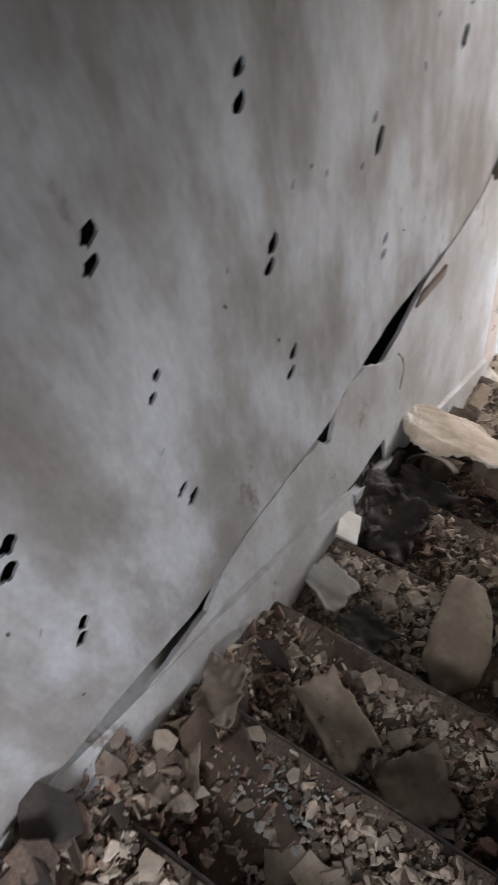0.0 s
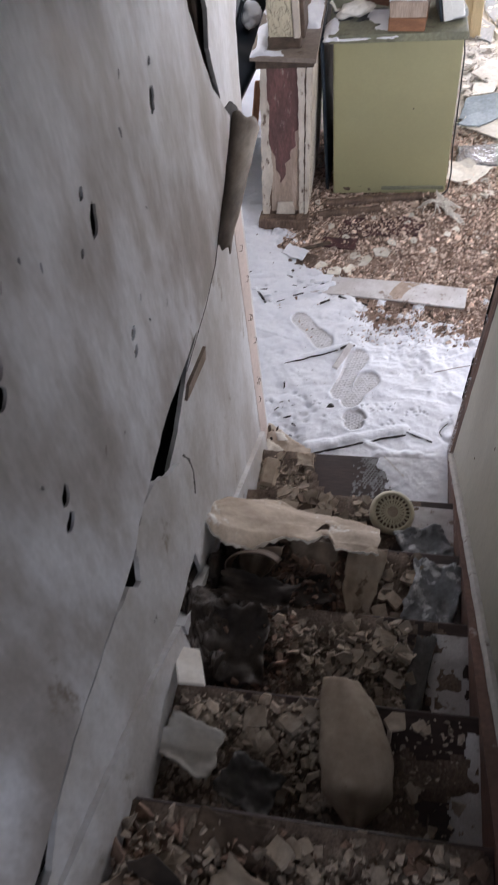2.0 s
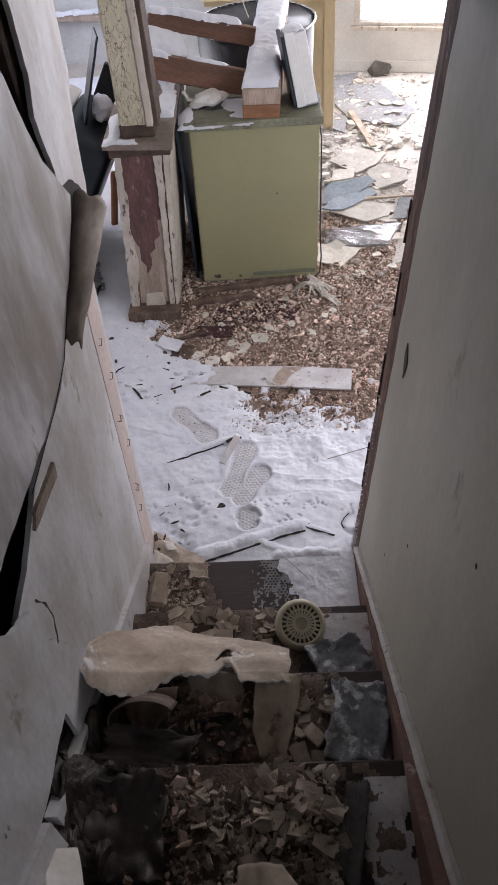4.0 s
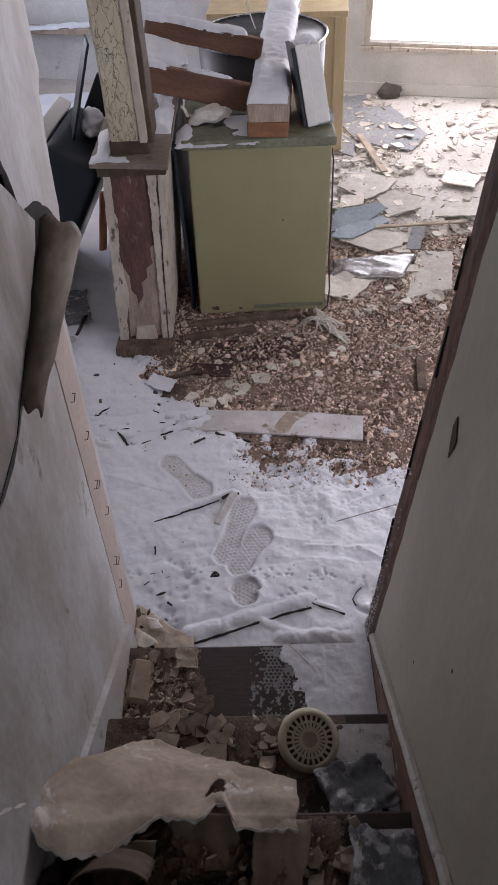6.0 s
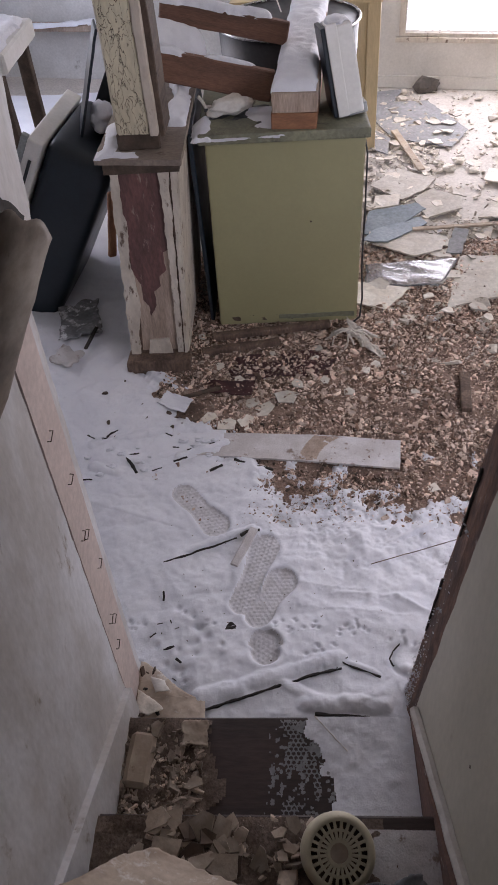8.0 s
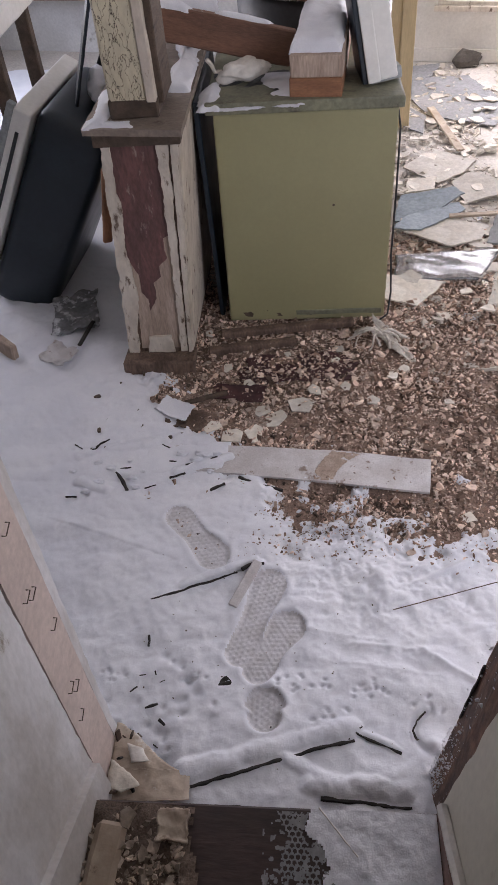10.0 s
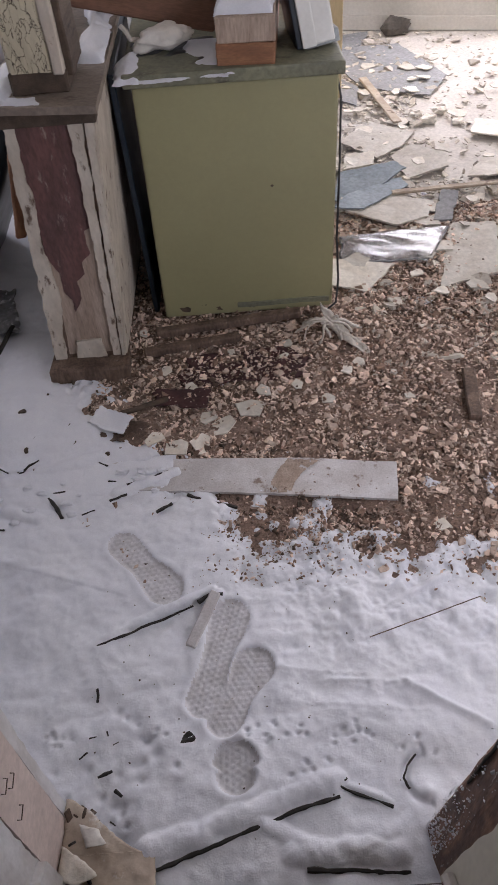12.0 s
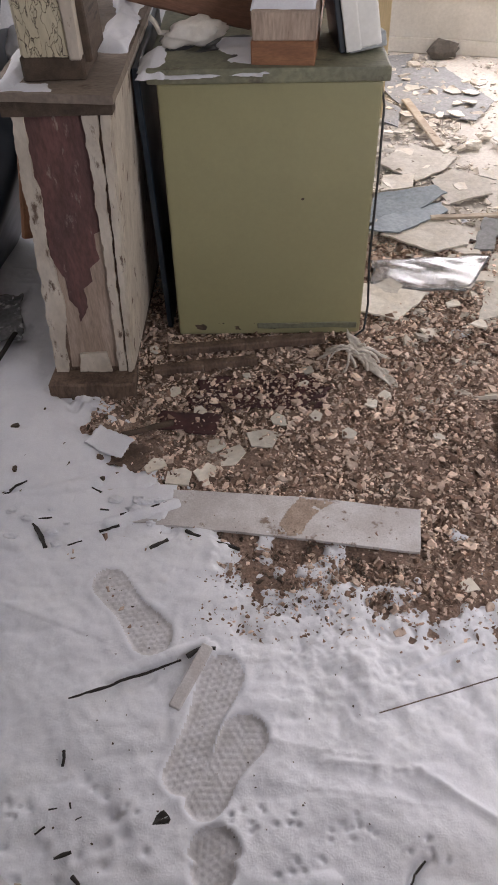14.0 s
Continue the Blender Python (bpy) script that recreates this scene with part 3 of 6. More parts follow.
# near-black slab puts the cavity's shade into the colour behind holes
slab("wall_stair_left_studs", (-0.16, -4.5, -0.1), (-0.09, 0.18, 4.4), "cavity", "near-black slab for the studs and shaded cavity behind the broken plasterboard", "wall")
slab("wall_stair_back", (-0.16, -4.6, 1.5), (1.3, -4.5, 2.0), "cream_wall", "plain wall at the head of the stairs", "wall")
slab("wall_stair_back_top", (-0.16, -4.6, 2.4), (1.3, -4.5, 4.5), "cream_wall", "plain wall above the assumed upstairs window", "wall")
slab("wall_stair_back_side", (0.85, -4.6, 2.0), (1.3, -4.5, 2.4), "cream_wall", "plain wall beside the assumed upstairs window", "wall")
# out of view; its dark material cuts light bounced onto the stair wall
slab("ceiling_stair", (-0.2, -4.6, 4.4), (1.3, 0.15, 4.5), "lath", "unseen ceiling over the stairs, dark to cut bounced light", "ceiling")
slab("landing", (-0.1, -4.5, 1.55), (1.1, TY(10), TZ(10)), "tread", "brown painted landing at the stair head", "landing")
slab("wall_header", (-0.16, 0.0, 2.21), (1.3, 0.12, 4.4), "wall_r", "plaster wall above the opening at the stair foot", "wall")
tagged(part("lintel", rough_box((1.3, 0.14, 0.12), (0.45, 0.055, 2.155), 0.006, 8, 0.004, 2.0), "lath"), "dark timber lintel over the opening", "lintel", kind="structure")

# right wall of the stairs, leaning out a little towards its top
def lean_r(z):
    return 0.80 + 0.045 * z


def jamb_in(z):
    return 0.048 - 0.085 * z


def right_wall(name, y0, y1, z0, z1, label):
    pts = [(y0, z0), (y1, z0), (y1, z1), (y0, z1)]
    if y1 == 0.0:
        pts = [(y0, z0)] + [(jamb_in(z) + 0.002 * noise.noise(Vector((z * 11, 2, 0))) + 0.002 * noise.noise(Vector((z * 37, 5, 0))), z) for z in np.linspace(z0, 2.10, 60)] + [(y1, 2.11), (y1, z1), (y0, z1)]
    return tagged(part(name, plate([pts], 0.13, lambda u, v, w: Vector((lean_r(v) + 0.13 - w, u, v))), "wall_r"), label, "wall", kind="structure")


wall_right = right_wall("wall_stair_right", -2.6, 0.0, -0.1, 4.4, "grimy beige painted stair wall with damp stains")
right_wall("wall_stair_right_upper", -4.5, -3.1, -0.1, 4.4, "grimy beige wall by the landing")
# pieces below and above the added landing opening
right_wall("wall_stair_right_below", -3.1, -2.6, -0.1, 1.9, "grimy beige wall under the added landing opening")
right_wall("wall_stair_right_above", -3.1, -2.6, 2.45, 4.4, "grimy beige wall above the added landing opening")
# gouge in the right wall
gouge = plate([ragged([(-0.215, 1.285), (-0.19, 1.325), (-0.178, 1.29), (-0.195, 1.215), (-0.205, 1.24)], 0.012, 0.003, 4)], 0.002,
              lambda u, v, w: Vector((lean_r(v) - 0.001 - w, u, v)))
tagged(part("gouge", gouge, "lath", wall_right), "dark gouge where the plaster has broken away")
for yy, zz, s in ((-0.52, 0.93, 0.005), (-0.9, 1.4, 0.006), (-0.33, 0.62, 0.004), (-1.15, 1.62, 0.005)):
    part("nick", lump(s, yy, (0.4, 1, 1.4), 1), "lath", wall_right).location = (lean_r(zz), yy, zz)

# worn jamb at the wall's end
bm = bmesh.new()
zs = np.linspace(-0.02, 2.11, 70)
prev = None
for z in zs:
    w1, w2 = 0.0015 * noise.noise(Vector((3, z * 9, 0))), 0.003 * noise.noise(Vector((7, z * 17, 0)))
    x = lean_r(z) - 0.006 + w1
    cur = [bm.verts.new(p) for p in ((x + 0.008, jamb_in(z) - 0.02, z), (x, jamb_in(z) + 0.022 + w2, z), (x + 0.002, 0.134 - 0.092 * z + w2, z), (x + 0.012, 0.147 - 0.092 * z + 0.5 * w2, z), (x + 0.14, 0.149 - 0.092 * z, z), (x + 0.14, jamb_in(z) - 0.02, z))]
    if prev:
        for k in range(6):
            bm.faces.new((prev[k], prev[(k + 1) % 6], cur[(k + 1) % 6], cur[k]))
    else:
        bm.faces.new(cur)
    prev = cur
bm.faces.new(prev[::-1])
bmesh.ops.recalc_face_normals(bm, faces=bm.faces)
jamb = tagged(part("door_jamb", bm, "jamb"), "weathered dark brown jamb with chipped paint", "door jamb", kind="structure")
# frost crusted on the jamb's foot, splits higher up
rj = np.random.RandomState(14)
frost = []
for _ in range(520):
    z = min(0.95, rj.exponential(0.24))
    frost.append((lean_r(z) - 0.007, jamb_in(z) + 0.02 + (0.07 + 0.02 * z) * rj.rand(), z, min(0.006, 0.001 + rj.exponential(0.0014)), 0.5, 1.2))
chips("frost", frost, "snow", 15, jamb)["label"] = "snow crusted on the jamb"
for z0, z1, f in ((0.9, 1.12, 0.6), (1.28, 1.42, 0.4), (1.5, 1.62, 0.7), (0.45, 0.7, 0.75)):
    line = [Vector((lean_r(z) - 0.0075, jamb_in(z) + 0.02 + 0.07 * (f + 0.25 * (z - z0)) + 0.004 * noise.noise(Vector((z * 25, f, 0))), z)) for z in np.linspace(z0, z1, 12)]
    part("split", tube(line, 0.0028, 6, 0.5), "cavity", jamb, "dark split in the grain")


# left wall: upper board with nail holes, lower boards, torn strip
def hole(y, z, r, stretch=1.5, slant=0.3, seed=0.0):
    out = []
    for a in np.linspace(0, 2 * math.pi, 14, endpoint=False):
        k = 1 + 0.5 * noise.noise(Vector((math.cos(a) * 2, math.sin(a) * 2, seed + y * 9)))
        u, v = r * k * math.cos(a), r * k * stretch * math.sin(a)
        out.append((y + u + slant * v, z + v))
    return out


upper = [(-4.45, 2.5), (-3.2, 1.85), (-2.6, 1.68), (-2.34, 1.61), (-2.07, 1.545), (-1.81, 1.462), (-1.6, 1.476), (-1.30, 1.43), (-1.205, 1.425), (-1.16, 1.448),
         (-1.03, 1.452), (-0.88, 1.462), (-0.70, 1.435), (-0.5, 1.41), (-0.3, 1.41), (-0.1, 1.50), (0.05, 1.575), (0.11, 1.62), (-0.04, 1.78), (-0.10, 1.90), (-0.15, 2.02), (-0.17, 2.3), (-0.17, 4.4), (-4.45, 4.4)]
HOLES = ((-1.332, 2.37, 0.015, 1.1), (-1.318, 2.415, 0.011, 1.0), (-0.925, 2.03, 0.013, 2.2), (-0.94, 2.09, 0.007, 1.5), (-1.662, 2.405, 0.015, 1.2), (-1.678, 2.367, 0.017, 1.0), (-1.318, 2.09, 0.013, 1.4),
         (-1.338, 2.055, 0.013, 1.1), (-1.318, 1.795, 0.011, 1.5), (-1.338, 1.750, 0.014, 1.1), (-1.705, 1.832, 0.010, 1.3), (-1.690, 1.782, 0.012, 1.3), (-1.995, 1.838, 0.010, 1.3), (-2.015, 1.810, 0.010, 1.2),
         (-1.99, 2.135, 0.015, 1.1), (-2.015, 2.095, 0.014, 1.1), (-0.912, 1.758, 0.009, 1.3), (-0.924, 1.720, 0.009, 1.1), (-0.52, 2.012, 0.012, 1.9), (-0.49, 2.075, 0.006, 1.2), (-1.0, 2.02, 0.005, 1.4), (-1.655, 2.115, 0.008, 1.2), (-1.68, 2.085, 0.008, 1.2))
holes = [hole(y, z, min(r * 1.5, 0.0185), st * 0.72, 0.35) for y, z, r, st in HOLES]
rn = np.random.RandomState(8)
for _ in range(26):
    yy, zz = rn.uniform(-2.1, -0.35), rn.uniform(1.62, 2.5)
    if all(math.hypot(yy - p[0], zz - p[1]) > 0.05 for p in HOLES):
        holes.append(hole(yy, zz, rn.uniform(0.002, 0.004), rn.uniform(1, 3), rn.uniform(-0.5, 0.8)))
big = ragged(upper, 0.025, 0.006, 1.0)


def on_upper(u, v, w):
    bulge = 0.012 * math.sin(u * 1.9 + 0.6) + 0.006 * math.sin(v * 3.1)
    return Vector((0.026 + 0.004 * bulge + w, u, v))


wall_left = tagged(part("wall_stair_left", plate([big] + holes, 0.005, on_upper), "board"), "smoke-stained white plasterboard with paired nail holes", "wall", kind="structure")
# lower near board
low = [(-2.41, 1.60), (-2.2, 1.50), (-1.942, 1.395), (-1.729, 1.316), (-1.439, 1.156), (-1.155, 0.968), (-0.95, 0.945), (-0.80, 0.915), (-0.762, 0.93), (-0.80, 1.0), (-0.835, 1.08), (-0.862, 1.13), (-0.875, 1.275), (-0.93, 1.305), (-1.02, 1.400), (-1.10, 1.428), (-1.17, 1.422),
       (-1.20, 1.395), (-1.225, 1.325), (-1.25, 1.335), (-1.27, 1.382), (-1.35, 1.412), (-1.45, 1.43), (-1.6, 1.448), (-1.70, 1.442), (-1.79, 1.39), (-1.95, 1.412), (-2.1, 1.462), (-2.34, 1.56)]
lower_board = tagged(part("wall_stair_left_lower", plate([ragged(low, 0.014, 0.008, 3.0), hole(-1.235, 1.155, 0.004, 2, 0.1), hole(-1.25, 1.16, 0.004, 2, 0.1)], 0.012, lambda u, v, w: Vector((0.012 + w, u, v))), "board_low"),
                     "dirty white lower plasterboard, torn along its top", "wall", kind="structure")
far_low = [(-0.88, 0.4), (-0.4, 0.15), (0.02, -0.02), (0.063, -0.02), (0.066, 1.50), (-0.10, 1.40), (-0.30, 1.335), (-0.62, 1.345), (-0.70, 1.315), (-0.79, 1.285), (-0.90, 1.27), (-0.90, 0.9)]
tagged(part("wall_stair_left_foot", plate([ragged(far_low, 0.02, 0.004, 5.0)], 0.012, lambda u, v, w: Vector((-0.022 + w + 0.014 * max(0.0, v - 0.3), u, v))), "board_low"),
       "cream plasterboard at the stair foot", "wall", kind="structure")
pink = ragged([(0.066, 0.0), (0.186, 0.0), (0.196, 1.55), (0.076, 1.6)], 0.03, 0.0015, 6.0)
strip = tagged(part("wall_end_strip", plate([pink], 0.014, lambda u, v, w: Vector((-0.024 + w + 0.014 * max(0.0, v - 0.3), u, v))), "pink"), "bare pinkish strip with old staples", "wall strip", kind="structure")
edge = ragged([(0.189, 0.0), (0.218, 0.0), (0.228, 1.62), (0.199, 1.6)], 0.03, 0.004, 9.0)
tagged(part("wall_end_trim", plate([edge], 0.10, lambda u, v, w: Vector((-0.112 + w + 0.014 * max(0.0, v - 0.3), u, v))), "board_low"), "cream painted corner at the wall's end", "wall strip", kind="structure")
for zz, yy in ((1.14, 0.10), (0.98, 0.13), (0.82, 0.10), (0.80, 0.12), (0.66, 0.14), (0.47, 0.10), (0.44, 0.12), (0.36, 0.09)):
    x = -0.009 + 0.014 * max(0.0, zz - 0.3)
    part("staple", tube([(x, yy, zz), (x + 0.008, yy, zz), (x + 0.008, yy + 0.025, zz + 0.006), (x, yy + 0.025, zz + 0.006)], 0.0012, 5), "lath", strip)
white_strip = ragged([(0.10, 1.58), (0.20, 1.53), (0.31, 1.495), (0.326, 1.535), (0.355, 1.67), (0.376, 1.762), (0.42, 1.80), (0.43, 1.95), (0.40, 2.3), (0.05, 2.3), (0.06, 1.93), (0.02, 1.85)], 0.018, 0.007, 8.0)
tagged(part("wall_torn_strip", plate([white_strip], 0.012, lambda u, v, w: Vector((0.008 + w, u, v))), "board_low"), "torn white strip of plasterboard by the opening", "wall strip", kind="structure")
# flat black plate: the torn hollow's shade as colour, no real opening
tagged(part("torn_gap", plate([ragged([(0.03, 1.585), (0.10, 1.655), (0.19, 1.62), (0.28, 1.535), (0.24, 1.505), (0.13, 1.53)], 0.012, 0.007, 4.0)], 0.003, lambda u, v, w: Vector((0.0195 + w, u, v))), "cavity"), "flat black plate standing for a shaded torn hollow under the white strip", "wall strip", kind="structure")
dark_stud = rough_box((0.07, 0.10, 2.2), (-0.055, 0.20, 3.2), 0.006, 8, 0.004, 1.0)
tagged(part("stud", dark_stud, "lath"), "dark bare stud at the wall's end", "stud", kind="structure")
tagged(part("stud_upper_edge", rough_box((0.05, 0.30, 0.72), (-0.030, 0.19, 1.96), 0.006, 6, 0.006, 3.0), "lath"), "rotten timber behind the torn board edge", "stud", kind="structure")



def wall_crack(points, width, seed, x=0.0325):
    """A jagged dark strip laid on the left wall through (y, z) points, drawn as a split."""
    left, right = [], []
    for (y0, z0), (y1, z1) in zip(points, points[1:]):
        for i in range(8):
            t = i / 8
            y, z = y0 + (y1 - y0) * t, z0 + (z1 - z0) * t
            y += 0.006 * noise.noise(Vector((y * 40, z * 40, seed)))
            w = width * (0.25 + abs(noise.noise(Vector((y * 22, z * 22, seed + 4)))) * 1.6)
            left.append((y - w, z))
            right.append((y + w, z))
    ob = part("crack", plate([left + right[::-1]], 0.0015, lambda u, v, w: Vector((x + w, u, v))), "cavity", wall_left, "thin dark strip laid on as a crack")
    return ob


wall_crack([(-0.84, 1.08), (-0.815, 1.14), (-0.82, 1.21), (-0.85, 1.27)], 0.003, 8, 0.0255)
# dark strip painted for the shaded gap along the upper board's edge
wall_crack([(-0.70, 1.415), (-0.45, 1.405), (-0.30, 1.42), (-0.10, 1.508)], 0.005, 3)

# stairs
stairs = tagged(new("staircase"), "brown painted wooden stairs strewn with rubble", "stairs", kind="structure")
for k in range(1, 10):
    part("tread", rough_box((0.80, 0.345, 0.03), (0.395, TY(k) - 0.1725, TZ(k) - 0.015), 0.006, 6, 0.002, k), "tread", stairs)
    z0 = TZ(k - 1) if k > 1 else -0.004
    part("riser", box((0.80, 0.02, TZ(k) - 0.03 - z0), (0.395, TY(k) - 0.035, (TZ(k) - 0.03 + z0) / 2), 0.002), "riser", stairs)
part("riser", box((0.80, 0.02, 0.142), (0.395, TY(10) - 0.01, TZ(9) + 0.071), 0.002), "riser", stairs)


def stringer(x0, x1, drop, rise, y0, y1, seed):
    """A sloping board along the steps."""
    s = -0.172 / 0.318
    pts = []
    n = 26
    for i in range(n + 1):
        y = y0 + (y1 - y0) * i / n
        pts.append((y, 0.145 + s * y + (rise(y) if callable(rise) else rise) + 0.004 * noise.noise(Vector((y * 8, seed, 0)))))
    for i in range(n, -1, -1):
        y = y0 + (y1 - y0) * i / n
        pts.append((y, max(-0.004, 0.145 + s * y - drop)))
    return plate([pts], x1 - x0, lambda u, v, w: Vector((x0 + w, u, v)))


part("stringer", stringer(-0.02, 0.027, 0.25, lambda y: float(np.interp(-y, [1.15, 1.42], [0.155, 0.205])), -2.9, -1.16, 1), "board_low", stairs, "chipped white stringer board")
part("stringer", stringer(-0.02, 0.010, 0.25, 0.085, -1.12, 0.06, 1), "board_low", stairs, "chipped white stringer board")
part("stringer", stringer(0.788, 0.90, 0.25, 0.020, -2.9, 0.0, 2), "string_r", stairs, "worn red-brown stringer board")
bead = [Vector((lean_r(z) - 0.010, y, z)) for y, z in [(y, 0.145 - 0.172 / 0.318 * y + 0.035) for y in np.linspace(0.0, -2.9, 60)]]
part("bead", tube([p + 0.0025 * noise.noise_vector(p * 30) for p in bead], 0.014, 7), "string", stairs, "chipped white bead along the wall")

# room shell
def far_y(x):
    return 5.08 - 0.24 * (x - 1.29)


def far_plate(name, x0, x1, z0, z1, material, label, thick=0.12, off=0.0):
    pts = [(x0, z0), (x1, z0), (x1, z1), (x0, z1)]
    return tagged(part(name, plate([pts], thick, lambda u, v, w: Vector((u + 0.23 * (w - off), far_y(u) + w - off, v))), material), label, "wall", kind="structure")


# same far wall as beside the window; shade is put in as grey
far_plate("wall_far_left", -2.5, 0.3, -0.1, 2.6, "grey_wall", "left stretch of the back wall, greyed for shade")
far_plate("wall_far_mid", 0.3, 1.30, -0.1, 2.6, "cream_wall", "cream plaster wall beside the window")
far_plate("wall_far_below", 1.30, 2.95, -0.1, 0.36, "cream_wall", "cream plaster wall under the window")
far_plate("wall_far_above", 1.30, 2.95, 1.75, 2.6, "cream_wall", "cream plaster wall above the window")
far_plate("baseboard", 0.3, 2.95, 0.0, 0.085, "cream_wall", "cream painted skirting board", 0.014, 0.016)
win = tagged(new("window_1"), "bright broken window with a peeling white frame", "window", kind="structure")
for x0, x1, z0, z1, nm in ((1.30, 1.345, 0.36, 1.75, "window_frame"), (2.86, 2.92, 0.36, 1.75, "window_frame"), (1.345, 2.86, 1.69, 1.75, "window_frame"), (1.345, 2.86, 0.36, 0.38, "window_frame"), (1.28, 2.93, 0.325, 0.355, "window_sill")):
    out = 0.035 if nm == "window_sill" else 0.012
    part(nm, plate([ragged([(x0, z0), (x1, z0), (x1, z1), (x0, z1)], 0.06, 0.003, x0)], 0.07, lambda u, v, w, o=out: Vector((u + 0.23 * (w - o), far_y(u) + w - o, v))), "cream_flake", win)
slab("wall_right", (2.95, 0.0, -0.1), (3.07, 5.5, 2.6), "cream_wall", "plain cream wall of the room", "wall")
slab("wall_front_right", (0.96, -0.02, -0.1), (1.5, 0.09, 2.6), "cream_wall", "plain cream wall beside the stair opening", "wall")
slab("wall_front_corner", (2.6, -0.02, -0.1), (2.95, 0.09, 2.6), "cream_wall", "plain cream wall in the corner", "wall")
# wall pieces around the added front opening
slab("wall_front_below", (1.5, -0.02, -0.1), (2.6, 0.09, 0.9), "cream_wall", "plain cream wall under the added front opening", "wall")
slab("wall_front_above", (1.5, -0.02, 2.1), (2.6, 0.09, 2.6), "cream_wall", "plain cream wall above the added front opening", "wall")
slab("wall_front_left", (-2.5, -0.02, -0.1), (-0.165, 0.09, 2.6), "grey_wall", "plain grey wall beside the stairs", "wall")
slab("wall_left_low", (-2.52, 0.09, -0.1), (-2.4, 6.3, 0.75), "grey_wall", "plain grey wall under the added side opening", "wall")
slab("wall_left_high", (-2.52, 0.09, 2.35), (-2.4, 6.3, 2.6), "grey_wall", "plain grey wall above the added side opening", "wall")
slab("wall_left_near", (-2.52, 0.09, 0.75), (-2.4, 2.9, 2.35), "grey_wall", "plain grey wall beside the added side opening", "wall")
slab("wall_left_back", (-2.52, 5.1, 0.75), (-2.4, 6.3, 2.35), "grey_wall", "plain grey wall beyond the added side opening", "wall")
slab("ceiling", (-2.5, 0.12, 2.55), (3.05, 6.3, 2.65), "ceiling", "flaking whitish ceiling", "ceiling")
slab("ground", (-80, -80, -0.7), (80, 80, -0.5), "snow", "snow-covered ground outside", "ground")
slab("backdrop", (-3.0, 6.6, -0.5), (8.0, 6.7, 5.0), "haze", "glowing backdrop for the bright distance beyond the window", "backdrop")
ledge = tagged(part("ledge", rough_box((1.5, 0.09, 0.05), (-1.15, 5.58, 0.42), 0.006, 8, 0.008, 4.0, Euler((0, 0, radians(-13.5))).to_matrix().to_4x4()), "bare"), "broken wooden ledge on the back wall", "ledge", kind="structure")


# ---- ground covers ----
def seg(gx, gy, a, b):
    """Distance to the segment a-b and the place along it, on arrays."""
    ax, ay, bx, by = *a, *b
    dx, dy = bx - ax, by - ay
    t = np.clip(((gx - ax) * dx + (gy - ay) * dy) / (dx * dx + dy * dy), 0, 1)
    return np.hypot(gx - ax - t * dx, gy - ay - t * dy), t


def sole(gx, gy, heel, toe):
    """Distance inside a boot sole from heel to toe; negative within."""
    d, t = seg(gx, gy, heel, toe)
    return d - (0.045 + 0.009 * t - 0.011 * np.sin(np.pi * t) ** 2)


def comb(gx, gy, s=0.0125):
    """Honeycomb lug pattern, 1 on the ridges."""
    best = np.full(gx.shape, 9.0)
    second = np.full(gx.shape, 9.0)
    for ox, oy in ((0, 0), (0.5, math.sqrt(3) / 2)):
        u, v = gx / s - ox, gy / s - oy
        cu, cv = np.round(u), np.round(v / math.sqrt(3)) * math.sqrt(3)
        for du in (-1, 0, 1):
            d = np.hypot(u - cu - du, v - cv)
            second = np.where(d < best, best, np.minimum(second, d))
            best = np.minimum(best, d)
    return np.clip(1 - (second - best) / 0.28, 0, 1)


step = 0.0046
xs, ys = np.arange(-1.2, 1.55, step), np.arange(0.0, 2.9, step)
gx, gy = np.meshgrid(xs, ys, indexing="ij")
n1 = fbm(gx, gy, 4.0, 11, 4)
n2 = fbm(gx, gy, 17.0, 31, 4)
n3 = fbm(gx, gy, 60.0, 51, 3)
# signed depth into the drift's outline
back = np.interp(xs, [-1.75, -1.0, -0.36, -0.29, -0.20, -0.10, -0.02, 0.08, 0.20, 0.32, 0.42, 0.62, 0.8, 1.0, 1.55], [2.95, 2.95, 2.9, 2.2, 1.80, 1.74, 1.64, 1.47, 1.35, 1.28, 1.13, 1.03, 0.99, 0.92, 0.86])[:, None]
inside = back - gy + 0.06 * n1 + 0.10 * n2
clump = np.clip((gx - 0.30) / 0.15, 0, 1) * np.clip((1.25 - gx) / 0.15, 0, 1)
cover = np.clip((inside + 0.13 * clump) / (0.22 + 0.36 * clump), -0.4, 1)
h = 0.030 * cover + 0.014 * n1 * np.clip(cover, 0, 1) + 0.008 * np.abs(lattice(gx, gy * 2.2, 6.0, 19)) - 0.003 + 0.0050 * n2 * (1.35 - 0.9 * cover) + 0.0010 * n3
h = np.where(cover < 0.35, h + 0.010 * n2 - 0.006, h)
fringe = clump * np.exp(-((cover - 0.28) / 0.27) ** 2)
h += 0.62 * fringe * (0.016 * np.clip(lattice(gx, gy, 26.0, 23), -0.7, 1) + 0.010 * np.clip(lattice(gx, gy, 55.0, 24), -0.7, 1) + 0.006 * n3 - 0.005)
